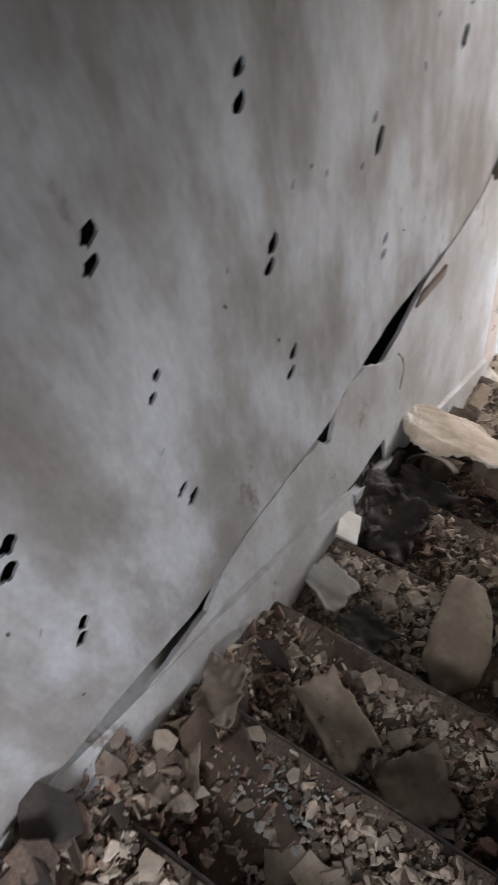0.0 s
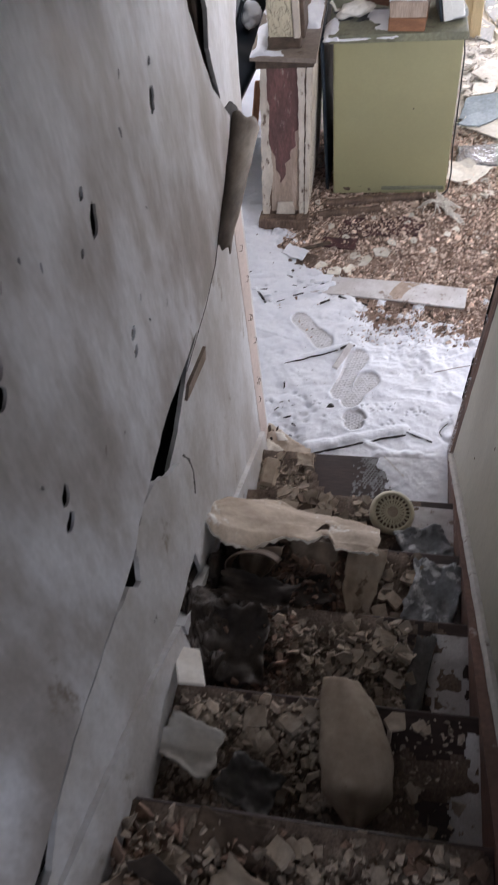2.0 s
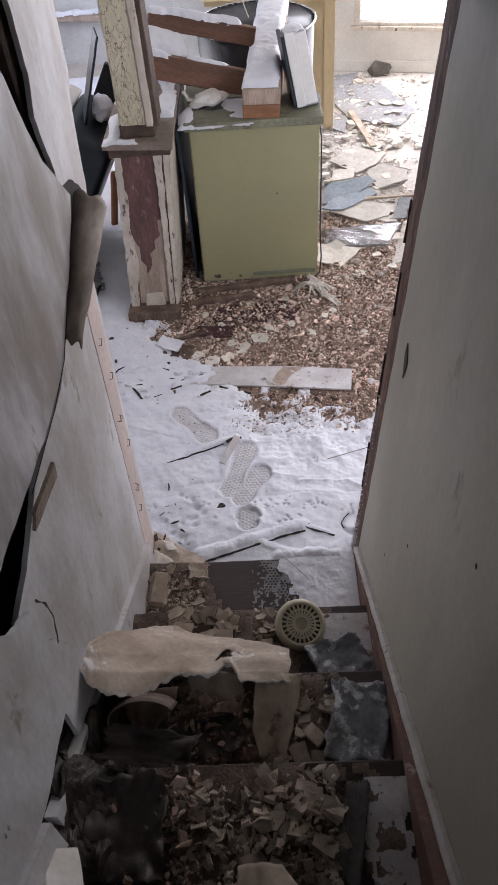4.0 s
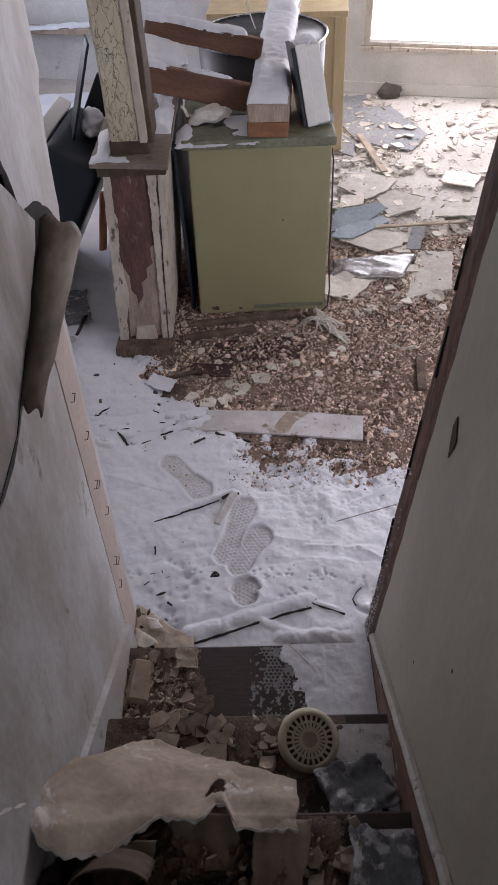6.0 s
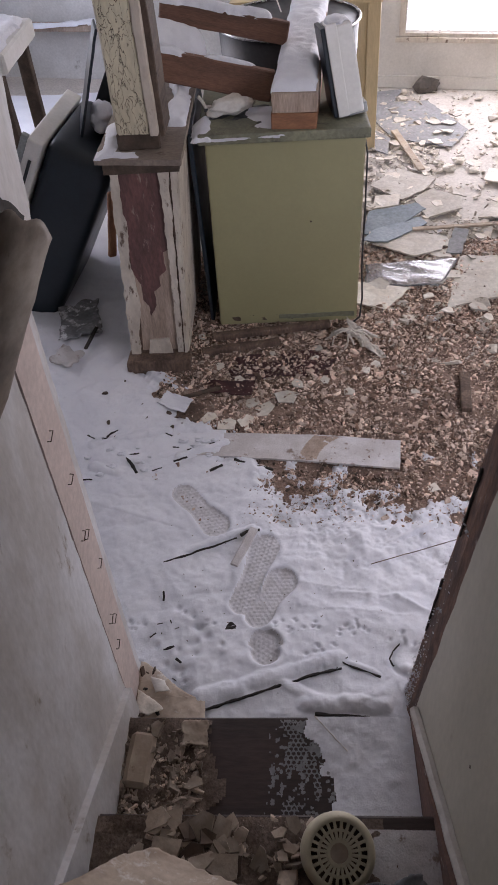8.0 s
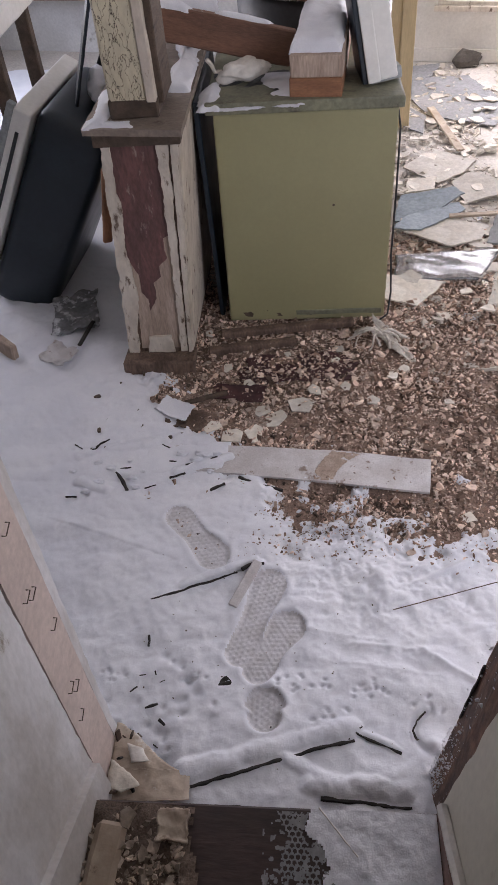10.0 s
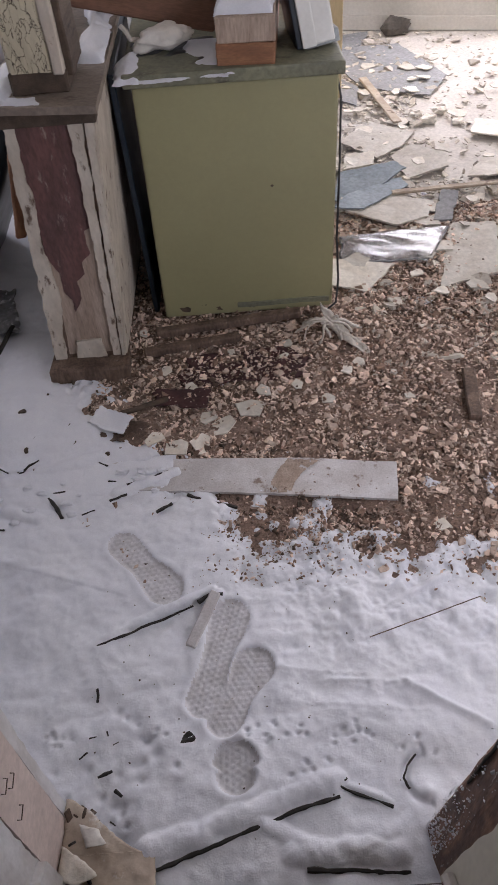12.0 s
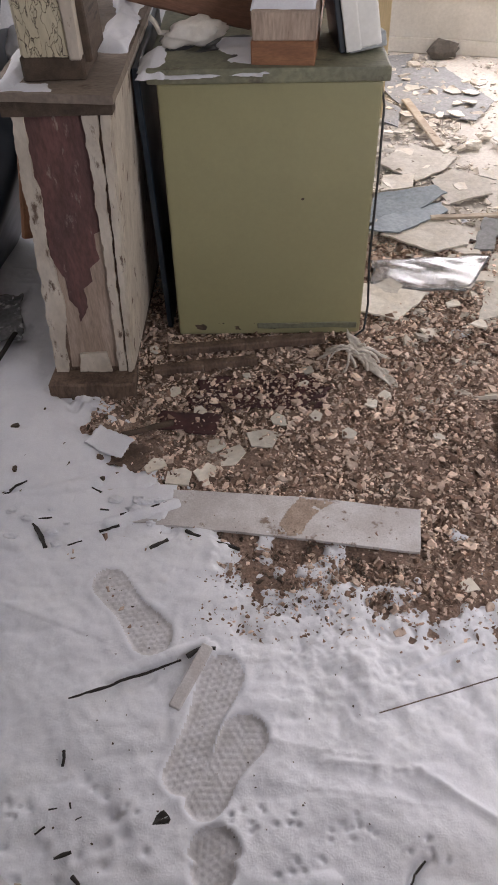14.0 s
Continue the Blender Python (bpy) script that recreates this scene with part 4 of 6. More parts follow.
# wind ridges and the edge of a sheet under the snow
for a, b, amp, wide in (((0.635, 0.483), (0.811, 0.470), 0.006, 0.014), ((0.811, 0.470), (0.985, 0.350), 0.008, 0.010), ((0.47, 0.53), (0.66, 0.50), 0.004, 0.02), ((0.62, 0.42), (0.78, 0.40), 0.004, 0.02), ((-0.3, 0.9), (-0.02, 0.80), 0.006, 0.03)):
    d, t = seg(gx, gy, a, b)
    h += amp * np.exp(-(d / wide) ** 2) * np.clip(cover, 0, 1)
    h += 0.6 * amp * np.exp(-(d / (4 * wide)) ** 2) * (gy > a[1] + (gx - a[0]) * (b[1] - a[1]) / (b[0] - a[0]))
# sticks and poles lying under the snow
for a, b, r in (((0.19, 0.115), (0.60, 0.245), 0.028), ((0.60, 0.245), (0.73, 0.19), 0.008), ((0.50, 0.10), (0.74, 0.085), 0.026), ((0.42, 0.17), (0.56, 0.09), 0.022),
                ((0.01, 0.635), (0.32, 0.775), 0.010), ((0.265, 0.60), (0.335, 0.755), 0.014), ((-0.35, 1.22), (-0.05, 1.30), 0.02), ((0.72, 0.66), (0.98, 0.78), 0.006),
                ((-0.32, 1.10), (-0.22, 1.06), 0.018), ((0.02, 1.15), (0.2, 1.22), 0.016)):
    d, t = seg(gx, gy, a, b)
    h = np.maximum(h, np.where(d < r * 1.5, 0.026 + 0.80 * r * (1 - (d / (r * 1.5)) ** 2) + 0.006 * n2, -1))
prints = (((0.055, 0.945), (0.185, 0.79), 0.8), ((0.300, 0.45), (0.368, 0.685), 1.0), ((0.352, 0.400), (0.428, 0.535), 1.0), ((0.378, 0.265), (0.378, 0.292), 1.0), ((0.53, 0.67), (0.555, 0.86), 0.45))
trod = np.zeros(gx.shape, bool)
for heel, toe, deep in prints:
    d = sole(gx, gy, heel, toe)
    ang = math.atan2(toe[1] - heel[1], toe[0] - heel[0])
    ru, rv = gx * math.cos(ang) + gy * math.sin(ang), -gx * math.sin(ang) + gy * math.cos(ang)
    floor_h = 0.0165 + 0.012 * (1 - deep) + 0.0050 * comb(ru, rv, 0.017) + 0.0010 * n2
    k = np.clip(0.5 - d / 0.012, 0, 1)
    k = k * k * (3 - 2 * k)
    h = np.where(h > floor_h, h * (1 - k) + floor_h * k, h)
    h += 0.0018 * deep * np.exp(-((d - 0.012) / 0.010) ** 2) * (cover > 0.2)
    if deep > 0.5:
        trod |= d < -0.002
rng = np.random.RandomState(5)
for tx, ty in ((-0.047, 0.372), (0.171, 0.378), (0.455, 0.366), (0.50, 0.355), (0.626, 0.346), (0.660, 0.356), (0.811, 0.314), (0.55, 0.27)):
    for _ in range(7):
        px, py = tx + rng.uniform(-0.05, 0.05), ty + rng.uniform(-0.022, 0.022)
        h -= 0.010 * np.exp(-(((gx - px) / 1.3) ** 2 + (gy - py) ** 2) / 0.0044 ** 2)
h += 0.020 * np.exp(-((gx - 0.815) ** 2 + (gy - 0.206) ** 2) / 0.020 ** 2)
d = np.abs(np.hypot((gx - 0.825) / 1.0, (gy - 0.240) / 1.0) - 0.058)
h -= 0.012 * np.exp(-(d / 0.008) ** 2) * (gx < 0.82)
for _ in range(34):
    px, py = rng.uniform(-0.1, 0.25), rng.uniform(0.08, 0.45)
    h -= 0.010 * np.exp(-((gx - px) ** 2 + (gy - py) ** 2) / rng.uniform(0.006, 0.014) ** 2)
snow = tagged(field("snow_drift", xs, ys, h, h > -0.001, "snow"), "trodden snow drift with boot prints and small tracks", "snow", kind="stuff")

xf, yf = np.arange(-2.39, -0.2, 0.02), np.arange(0.1, 5.3, 0.02)
fx, fy = np.meshgrid(xf, yf, indexing="ij")
hf = 0.022 + 0.012 * fbm(fx, fy, 3, 61, 4) - 0.06 * np.clip((fx + 0.42) / 0.15, 0, 1) - 0.05 * np.clip((fx + 1.15) / 0.1, 0, 1) * np.clip((2.5 - fy) / 0.1, 0, 1)
tagged(field("snow_far", xf, yf, hf, hf > -0.003, "snow"), "snow blown over the floor behind the half wall", "snow", kind="stuff")

tagged(field("boot_prints", xs, ys, h + 0.0007, trod & (h > 0.004), "packed"), "grey trodden boot prints with a honeycomb tread", "boot print", kind="stuff")

xs2, ys2 = np.arange(-1.2, 2.6, 0.02), np.arange(0.1, 3.4, 0.02)
gx2, gy2 = np.meshgrid(xs2, ys2, indexing="ij")
hd = 0.004 + 0.008 * fbm(gx2, gy2, 5, 71, 4) + 0.006 * np.clip(2.6 - gy2, 0, 1) - 0.02 * np.clip((0.95 - gy2) / 0.2, 0, 1) - 0.03 * np.clip(gy2 - 2.3 + 0.4 * fbm(gx2, gy2, 3, 81, 3), 0, 1)
tagged(field("dirt_layer", xs2, ys2, hd, (hd > -0.004) & (gx2 > -0.26), "dirt"), "brown layer of dirt and plaster crumbs", "dirt", kind="stuff")

places = []
for _ in range(62000):
    x, y = rng.uniform(-0.12, 1.9), rng.uniform(0.78, 2.75)
    edge_y = 1.45 - 0.55 * min(1, max(0, (x + 0.05) / 0.7))
    if y < edge_y and rng.rand() < 0.8:
        continue
    if (x < -0.02 and y > 1.74) or (-0.12 < x < 0.9 and 1.21 - 0.16 * x < y + 0.06 < 1.36 - 0.09 * x and rng.rand() < 0.93):
        continue
    places.append((x, y, 0.006 + rng.rand() * 0.014, min(0.028, 0.0034 + rng.exponential(0.0037)), rng.uniform(0.12, 0.42), 0.5))
dark_rows = [p for i, p in enumerate(places) if i % 5 < 2]
places = [p for i, p in enumerate(places) if i % 5 > 1]
tagged(chips("brown_crumbs", dark_rows, "chip_brown", 9), "reddish-brown crumbs of old plaster and wood", "rubble", kind="stuff")
tagged(chips("plaster_crumbs", places, "chip", 3), "brown and tan crumbs of fallen plaster", "rubble", kind="stuff")
places = []
for _ in range(9500):
    x, y = rng.uniform(0.85, 2.7), 1.6 + 3.4 * rng.rand() ** 0.8
    if y > far_y(x) - 0.05 or (x > 1.45 and y > 3.0 and rng.rand() < 0.85):
        continue
    places.append((x, y, 0.002 + rng.rand() * 0.01, min(0.05, 0.006 + rng.exponential(0.009)), rng.uniform(0.10, 0.35), 0.25))
tagged(chips("plaster_flakes", places, "chip_pale", 4), "pale flakes of plaster over the far floor", "rubble", kind="stuff")
places = [(rng.uniform(-0.05, 0.85), rng.uniform(0.85, 1.35), 0.012, 0.005 + 0.010 * rng.rand(), 0.5, 0.5) for _ in range(260)]
places += [(rng.uniform(-0.35, 0.1), rng.uniform(1.25, 1.7), 0.03, 0.006 + 0.012 * rng.rand(), 0.5, 0.5) for _ in range(26)]
places += [(rng.uniform(-0.05, 0.06), rng.uniform(0.02, 0.22), 0.02, 0.006 + 0.012 * rng.rand(), 0.4, 0.6) for _ in range(160)]
places += [(rng.uniform(0.0, 0.8), rng.uniform(0.06, 1.0), 0.034, 0.0015 + 0.002 * rng.rand(), 0.6, 0.5) for _ in range(90)]
speck = [(rng.uniform(0.25, 1.4), rng.normal(0.97, 0.10), 0.016 + 0.014 * rng.rand(), min(0.008, 0.0015 + rng.exponential(0.0018)), 0.4, 0.5) for _ in range(2600)]
tagged(chips("scattered_crumbs", speck, "chip_brown", 16), "brown crumbs scattered over the edge of the snow", "rubble", kind="stuff")
tagged(chips("dark_crumbs", places, "lath", 6), "dark scraps of bark and wood in the snow", "debris", kind="stuff")

# flakes large enough to count
slabs = [(0.45, 1.50, 0.055), (0.36, 1.42, 0.05), (0.30, 1.46, 0.04), (0.50, 1.58, 0.035), (0.20, 1.33, 0.05), (0.12, 1.38, 0.04), (0.28, 1.34, 0.045), (0.60, 1.83, 0.025), (0.39, 1.80, 0.02),
         (0.62, 1.60, 0.03), (0.72, 1.52, 0.03), (0.85, 1.70, 0.025), (0.58, 1.76, 0.02), (0.24, 1.62, 0.03), (0.14, 1.72, 0.03), (1.0, 1.5, 0.02), (1.0, 0.95, 0.028), (0.80, 1.66, 0.03), (0.05, 1.95, 0.025)]
for i, (x, y, s) in enumerate(slabs):
    rf = np.random.RandomState(300 + i)
    ang = np.sort(rf.rand(5) * 0.8 + np.arange(5)) * 2 * math.pi / 5
    pts = [(s * (0.75 + 0.45 * rf.rand()) * math.cos(a), s * (0.65 + 0.4 * rf.rand()) * math.sin(a)) for a in ang]
    ob = part("plaster_flake", plate([ragged(pts, 0.02, 0.002, i)], 0.005, lambda u, v, w: Vector((u, v, w))), "chunk_pale")
    ob.matrix_world = pose(x, y, 0.018, 6 * math.sin(i * 5), 7 * math.cos(i * 3), i * 47)
    tagged(ob, "flat tan flake of broken plaster on the dirt", "plaster flake", "flakes near the appliance")

plank = ragged([(-0.12, 1.25), (0.05, 1.285), (0.60, 1.245), (0.905, 1.20), (0.885, 1.05), (0.62, 1.09), (0.25, 1.135), (-0.10, 1.17)], 0.03, 0.003, 2.0)
board = tagged(part("floor_board", plate([plank], 0.010, lambda u, v, w: Vector((u, v, 0.018 + w))), "snow_thin"), "flat board dusted with snow and printed by a boot", "board")
# boot print crossing the board
gpx, gpy = np.arange(0.40, 0.70, 0.004), np.arange(1.04, 1.28, 0.004)
bx, by = np.meshgrid(gpx, gpy, indexing="ij")
dd = np.abs(np.hypot(bx - 0.745, by - 1.06) - 0.22) - 0.033
mask = (dd < 0) & (by < 1.245 - 0.12 * (bx - 0.6) - 0.012) & (by > 1.10 - 0.1 * (bx - 0.6))
tagged(field("boot_print", gpx, gpy, 0.0295 + 0.002 * comb(bx, by, 0.012), mask & (fbm(bx, by, 30, 3, 3) > -0.5), "bare"), "brown honeycomb boot print on the snowy board", "boot print", kind="stuff")


# ---- sticks, and dark rods for cracks and shade, in the snow ----
def stick(points, r, material, label):
    return tagged(part("stick", tube([Vector(p) + 0.8 * r * noise.noise_vector(Vector(p) * 14) + 0.5 * r * noise.noise_vector(Vector(p) * 45) for p in points], r, 7), material), label, "stick", "sticks in the snow")


def along(a, b, n=26):
    return [Vector(a).lerp(Vector(b), i / n) for i in range(n + 1)]


def split(points, r, label, z=0.033):
    """A crooked dark rod through (x, y) points, sunk in the snow: stick, crack line or shadow."""
    pts = []
    for a, b in zip(points, points[1:]):
        pts += along((*a, z), (*b, z), 14)[:-1]
    pts = [p + 0.004 * noise.noise_vector(p * 15) + 0.0015 * noise.noise_vector(p * 70) for p in pts + [Vector((*points[-1], z))]]
    return tagged(part("stick", tube(pts, r, 6, 0.55), "cavity"), label, "stick", "sticks in the snow")


# thin dark rods at the lower edges of the snow-covered poles
split([(0.198, 0.072), (0.301, 0.108), (0.49, 0.170), (0.612, 0.206)], 0.0048, "thin dark rod half buried in the snow", 0.036)
split([(0.598, 0.236), (0.66, 0.208), (0.728, 0.178)], 0.0034, "short dark branch under the snow", 0.034)
split([(0.525, 0.060), (0.64, 0.052), (0.745, 0.046)], 0.0052, "thin dark rod half buried in the snow", 0.032)
split([(0.26, 0.035), (0.345, 0.030)], 0.0045, "thin dark rod half buried in the snow", 0.030)
split([(0.007, 0.61), (0.141, 0.664), (0.27, 0.719)], 0.0036, "thin dark stick lying on the snow", 0.036)
split([(0.285, 0.725), (0.315, 0.750), (0.351, 0.747)], 0.006, "broken dark end of a stick", 0.040)
# six dark rods stand for the shaded cracks around the snow-covered board
split([(-0.224, 1.321), (-0.287, 1.285), (-0.322, 1.236), (-0.29, 1.199), (-0.257, 1.151)], 0.0045, "crooked dark rod standing for a crack in the snow", 0.029)
split([(-0.197, 1.138), (-0.166, 1.096), (-0.144, 1.057)], 0.0055, "short dark rod standing for a crack in the snow", 0.029)
split([(-0.003, 1.111), (0.052, 1.134)], 0.004, "dark rod standing for a crack beside the snowy board")
split([(0.148, 1.052), (0.195, 1.085)], 0.0055, "dark rod standing for a crack beside the snowy board")
split([(0.049, 1.169), (0.178, 1.214)], 0.005, "dark rod standing for a crack in the board's snow", 0.034)
split([(0.241, 1.119), (0.316, 1.087), (0.397, 1.059)], 0.005, "dark rod standing for a crack along the snowy board", 0.028)
split([(0.594, 0.253), (0.599, 0.209)], 0.003, "dark twig in the snow")
# dark rod laid in the curved groove as its shade
split([(0.800, 0.292), (0.775, 0.268), (0.764, 0.240), (0.772, 0.215)], 0.0028, "curved dark rod standing for the shade in a snow groove", 0.028)
split([(0.028, 0.495), (0.032, 0.461)], 0.003, "dark twig in the snow")
split([(0.054, 0.277), (0.085, 0.292)], 0.004, "dark twig in the snow", 0.028)
split([(0.097, 0.246), (0.112, 0.231)], 0.004, "dark twig in the snow", 0.028)
stick(along((0.735, 0.594, 0.036), (1.047, 0.696, 0.036)), 0.0015, "rot", "dry grass stalk on the snow")
stick(along((0.525, -0.002, 0.152), (0.61, -0.10, 0.153)), 0.0016, "card", "pale straw at the step's edge")
lath_piece = tagged(part("wood_splint", rough_box((0.030, 0.17, 0.012), (0, 0, 0), 0.003, 5, 0.002, 2), "snow_thin"), "snowy splint of wood beside a boot print", "stick")
lath_piece.matrix_world = pose(0.298, 0.675, 0.040, 4, 3, -24)
for i, (x, y, s) in enumerate([(0.268, 0.355, 0.015), (0.62, 0.24, 0.010)]):
    ob = part("bark_scrap", lump(s, i * 2.1, (1.3, 0.9, 0.4), 2, 0.9), "cavity")
    ob.location = (x, y, 0.034)
    tagged(ob, "dark scrap of bark on the snow", "bark", "bark scraps")

rc = np.random.RandomState(63)
for i in range(18):
    x, y = rc.uniform(-0.42, 0.16), rc.uniform(1.02, 1.32)
    r = rc.uniform(0.006, 0.016)
    ob = part("snow_clod", lump(r, i * 1.9, (1.4, 0.9, 0.6), 3, 0.55), "snow", smooth=True)
    ob.location = (x, y, 0.034 + 0.2 * r)
    tagged(ob, "lump of crusted snow beside the flat board", "snow clod", "snow clods")
# small dark slivers stand for more shaded cracks in the snow crust
for i in range(9):
    x, y, a = rc.uniform(-0.42, 0.0), rc.uniform(1.02, 1.30), rc.uniform(-0.6, 0.7)
    ln = rc.uniform(0.012, 0.035)
    split([(x, y), (x + 1.5 * ln * math.cos(a), y + 1.5 * ln * math.sin(a))], rc.uniform(0.0018, 0.0036), "jagged dark sliver standing for a crack in the snow", 0.031)
# thin dark slivers stand for jagged shadows and holes in the trodden snow
for i in range(9):
    x, y, a = rc.uniform(-0.02, 0.24), rc.uniform(0.14, 0.42), rc.uniform(-1.2, 1.2)
    ln = rc.uniform(0.008, 0.024)
    split([(x, y), (x + ln * math.cos(a), y + ln * math.sin(a))], rc.uniform(0.0012, 0.0022), "short dark sliver standing for a shadow in the trodden snow", 0.030)

# ---- torn paper and plaster at the foot of the left wall ----
def torn(name, x0, x1, y0, y1, z, curl, material, label, seed, category="paper", turn=0.0, nu=22, nv=20, thick=0.003, group=""):
    """A torn sheet lying at z over the rectangle, curled up by noise."""
    cx, cy = (x0 + x1) / 2, (y0 + y1) / 2

    def fn(u, v):
        p, q = 2 * u - 1, 2 * v - 1
        rim = max(abs(p), abs(q))
        a = math.atan2(q, p)
        tear = 0.86 + 0.22 * noise.noise(Vector((math.cos(a) * 1.3, math.sin(a) * 1.3, seed))) + 0.09 * noise.noise(Vector((math.cos(a) * 5, math.sin(a) * 5, seed + 3))) + 0.05 * noise.noise(Vector((math.cos(a) * 14, math.sin(a) * 14, seed)))
        e = Vector((u * 3.1, v * 3.1, seed))
        k = noise.noise(e) + 0.4 * noise.noise(e * 2.7)
        return Vector((0.5 * p * tear * (x1 - x0), 0.5 * q * tear * (y1 - y0), curl * (0.25 + 0.6 * k) * (0.3 + rim ** 3) + 0.015 * curl * noise.noise(e * 5)))

    ob = part(name, sheet(nu, nv, fn, thick), material, smooth=True)
    ob.matrix_world = pose(cx, cy, z, 0, 0, turn)
    return tagged(ob, label, category, group)


def flat_paper(points, z, material, label, seed, warp):
    """A flat torn sheet over an outline, gently warped."""
    bm = plate([ragged(points, 0.010, 0.006, seed)], 0.002, lambda u, v, w: Vector((u, v, w)))
    bmesh.ops.triangulate(bm, faces=bm.faces)
    for _ in range(4):
        bmesh.ops.subdivide_edges(bm, edges=[e for e in bm.edges if e.calc_length() > 0.012], cuts=1)
        bmesh.ops.triangulate(bm, faces=bm.faces)
    for v in bm.verts:
        v.co.z += z + warp * (noise.noise(Vector((v.co.x * 16, v.co.y * 16, seed))) + 0.3 * noise.noise(Vector((v.co.x * 45, v.co.y * 45, seed))))
    return tagged(part("torn_paper", bm, material, smooth=True), label, "paper", "paper at the wall's foot")


flat_paper([(-0.012, 0.23), (0.05, 0.20), (0.109, 0.144), (0.196, 0.101), (0.206, 0.041), (0.10, 0.03), (-0.008, 0.035)], 0.042, "frost_paper", "flat torn tan paper at the wall's foot", 2.0, 0.009)
flat_paper([(-0.002, 0.127), (0.05, 0.093), (0.085, 0.063), (0.038, 0.044), (-0.004, 0.06)], 0.062, "chunk_pale", "pale torn layer of the paper", 5.0, 0.012)
flat_paper([(0.03, 0.165), (0.075, 0.155), (0.095, 0.125), (0.05, 0.12)], 0.058, "card", "small white scrap on the paper", 9.0, 0.012)
rp = np.random.RandomState(27)
for i in range(12):
    x, y, hh = rp.uniform(-0.006, 0.035), rp.uniform(0.03, 0.22), rp.uniform(0.03, 0.085)
    ob = part("wall_splinter", rough_box((0.005, rp.uniform(0.008, 0.016), hh), (0, 0, hh * 0.5), 0.001, 5, 0.0015, i * 4), ("lath", "cavity", "rot")[i % 3])
    ob.matrix_world = pose(x, y, 0.0, rp.uniform(-35, 35), rp.uniform(0, 25), 30 * i)
    tagged(ob, "rotten dark splinter at the wall's end", "splinter", "splinters")

# ---- peeled roll and flap on the left wall ----
def roll_fn(u, v):
    a = 0.2 + 3.6 * v
    r = 0.050 - 0.026 * u ** 0.8 + 0.010 * noise.noise(Vector((u * 3, v * 2, 2))) + 0.002 * noise.noise(Vector((u * 12, v * 7, 2)))
    c = Vector((0.052, 0.165, 1.535)).lerp(Vector((0.040, -0.25, 1.405)), u + 0.05 * noise.noise(Vector((v * 5, 0, 4))))
    return c + Vector((r * math.cos(a), 0.3 * r * math.sin(a), r * 1.2 * math.sin(a)))


tagged(part("peeled_paper_roll", sheet(30, 24, lambda u, v: roll_fn(u, v * (0.92 + 0.12 * noise.noise(Vector((u * 7, 0, 1))) + 0.05 * noise.noise(Vector((u * 25, 0, 1))))), 0.003), "peel", smooth=True), "curled roll of tan paper peeling off the wall", "peeled paper")
flap = part("plaster_flap", plate([ragged([(0, 0), (0.13, 0.01), (0.12, 0.075), (0.01, 0.06)], 0.02, 0.004, 3)], 0.008, lambda u, v, w: Vector((w, u, v))), "bare")
flap.matrix_world = pose(0.022, -0.735, 1.345, 8, 14, -10)
tagged(flap, "loose brownish flap of plaster sticking out", "plaster flap")

# ---- rubble on the stairs ----
def tread_chips(k, n, x0, x1, smin, smean, seed, material="chip_stair", d0=0.02, d1=0.30, pile=0.015):
    r = np.random.RandomState(seed)
    out = []
    for _ in range(n):
        x, d = r.uniform(x0, x1), r.uniform(d0, d1)
        out.append((x, TY(k) - d, TZ(k) + 0.001 + pile * r.rand() * min(1, d / 0.1), min(0.030, smin + r.exponential(smean)), r.uniform(0.12, 0.45), 0.6))
    return tagged(chips("stair_rubble", out, material, seed), "grey-brown crumbs of plaster on a step", "rubble", kind="stuff")


tread_chips(1, 1500, 0.0, 0.22, 0.0026, 0.0050, 21)
tread_chips(2, 900, 0.10, 0.60, 0.0030, 0.0050, 22, d0=0.015, d1=0.12)
tread_chips(2, 228, 0.35, 0.60, 0.0030, 0.0050, 23)
tread_chips(3, 285, 0.40, 0.66, 0.0037, 0.0056, 24)
tread_chips(4, 1300, 0.22, 0.62, 0.0037, 0.0062, 25, pile=0.03)
tread_chips(5, 1700, 0.03, 0.45, 0.0037, 0.0056, 26, pile=0.03)
tread_chips(5, 260, 0.45, 0.75, 0.0030, 0.0037, 27)
tread_chips(6, 2000, 0.03, 0.72, 0.0037, 0.0056, 28, pile=0.03)
tread_chips(7, 2200, 0.03, 0.76, 0.0037, 0.0062, 29, pile=0.03)
tread_chips(7, 380, 0.22, 0.42, 0.0030, 0.0037, 30, "glitter", 0.03, 0.2, 0.035)
tread_chips(8, 1900, 0.03, 0.74, 0.0037, 0.0062, 31, pile=0.03)
tread_chips(8, 494, 0.22, 0.50, 0.0030, 0.0037, 32, "glitter", 0.03, 0.25, 0.035)
tread_chips(9, 475, 0.03, 0.74, 0.0037, 0.0074, 33, pile=0.03)
tread_chips(3, 700, 0.02, 0.42, 0.0040, 0.0070, 35, "chip_brown", pile=0.05)
tread_chips(4, 600, 0.02, 0.30, 0.0040, 0.0070, 36, "chip_brown", pile=0.05)
tread_chips(6, 500, 0.05, 0.78, 0.0040, 0.0080, 37, "chip_brown", pile=0.03)
tread_chips(7, 500, 0.05, 0.78, 0.0040, 0.0080, 38, "chip_brown", pile=0.03)
tread_chips(8, 400, 0.05, 0.78, 0.0040, 0.0080, 39, "chip_brown", pile=0.03)
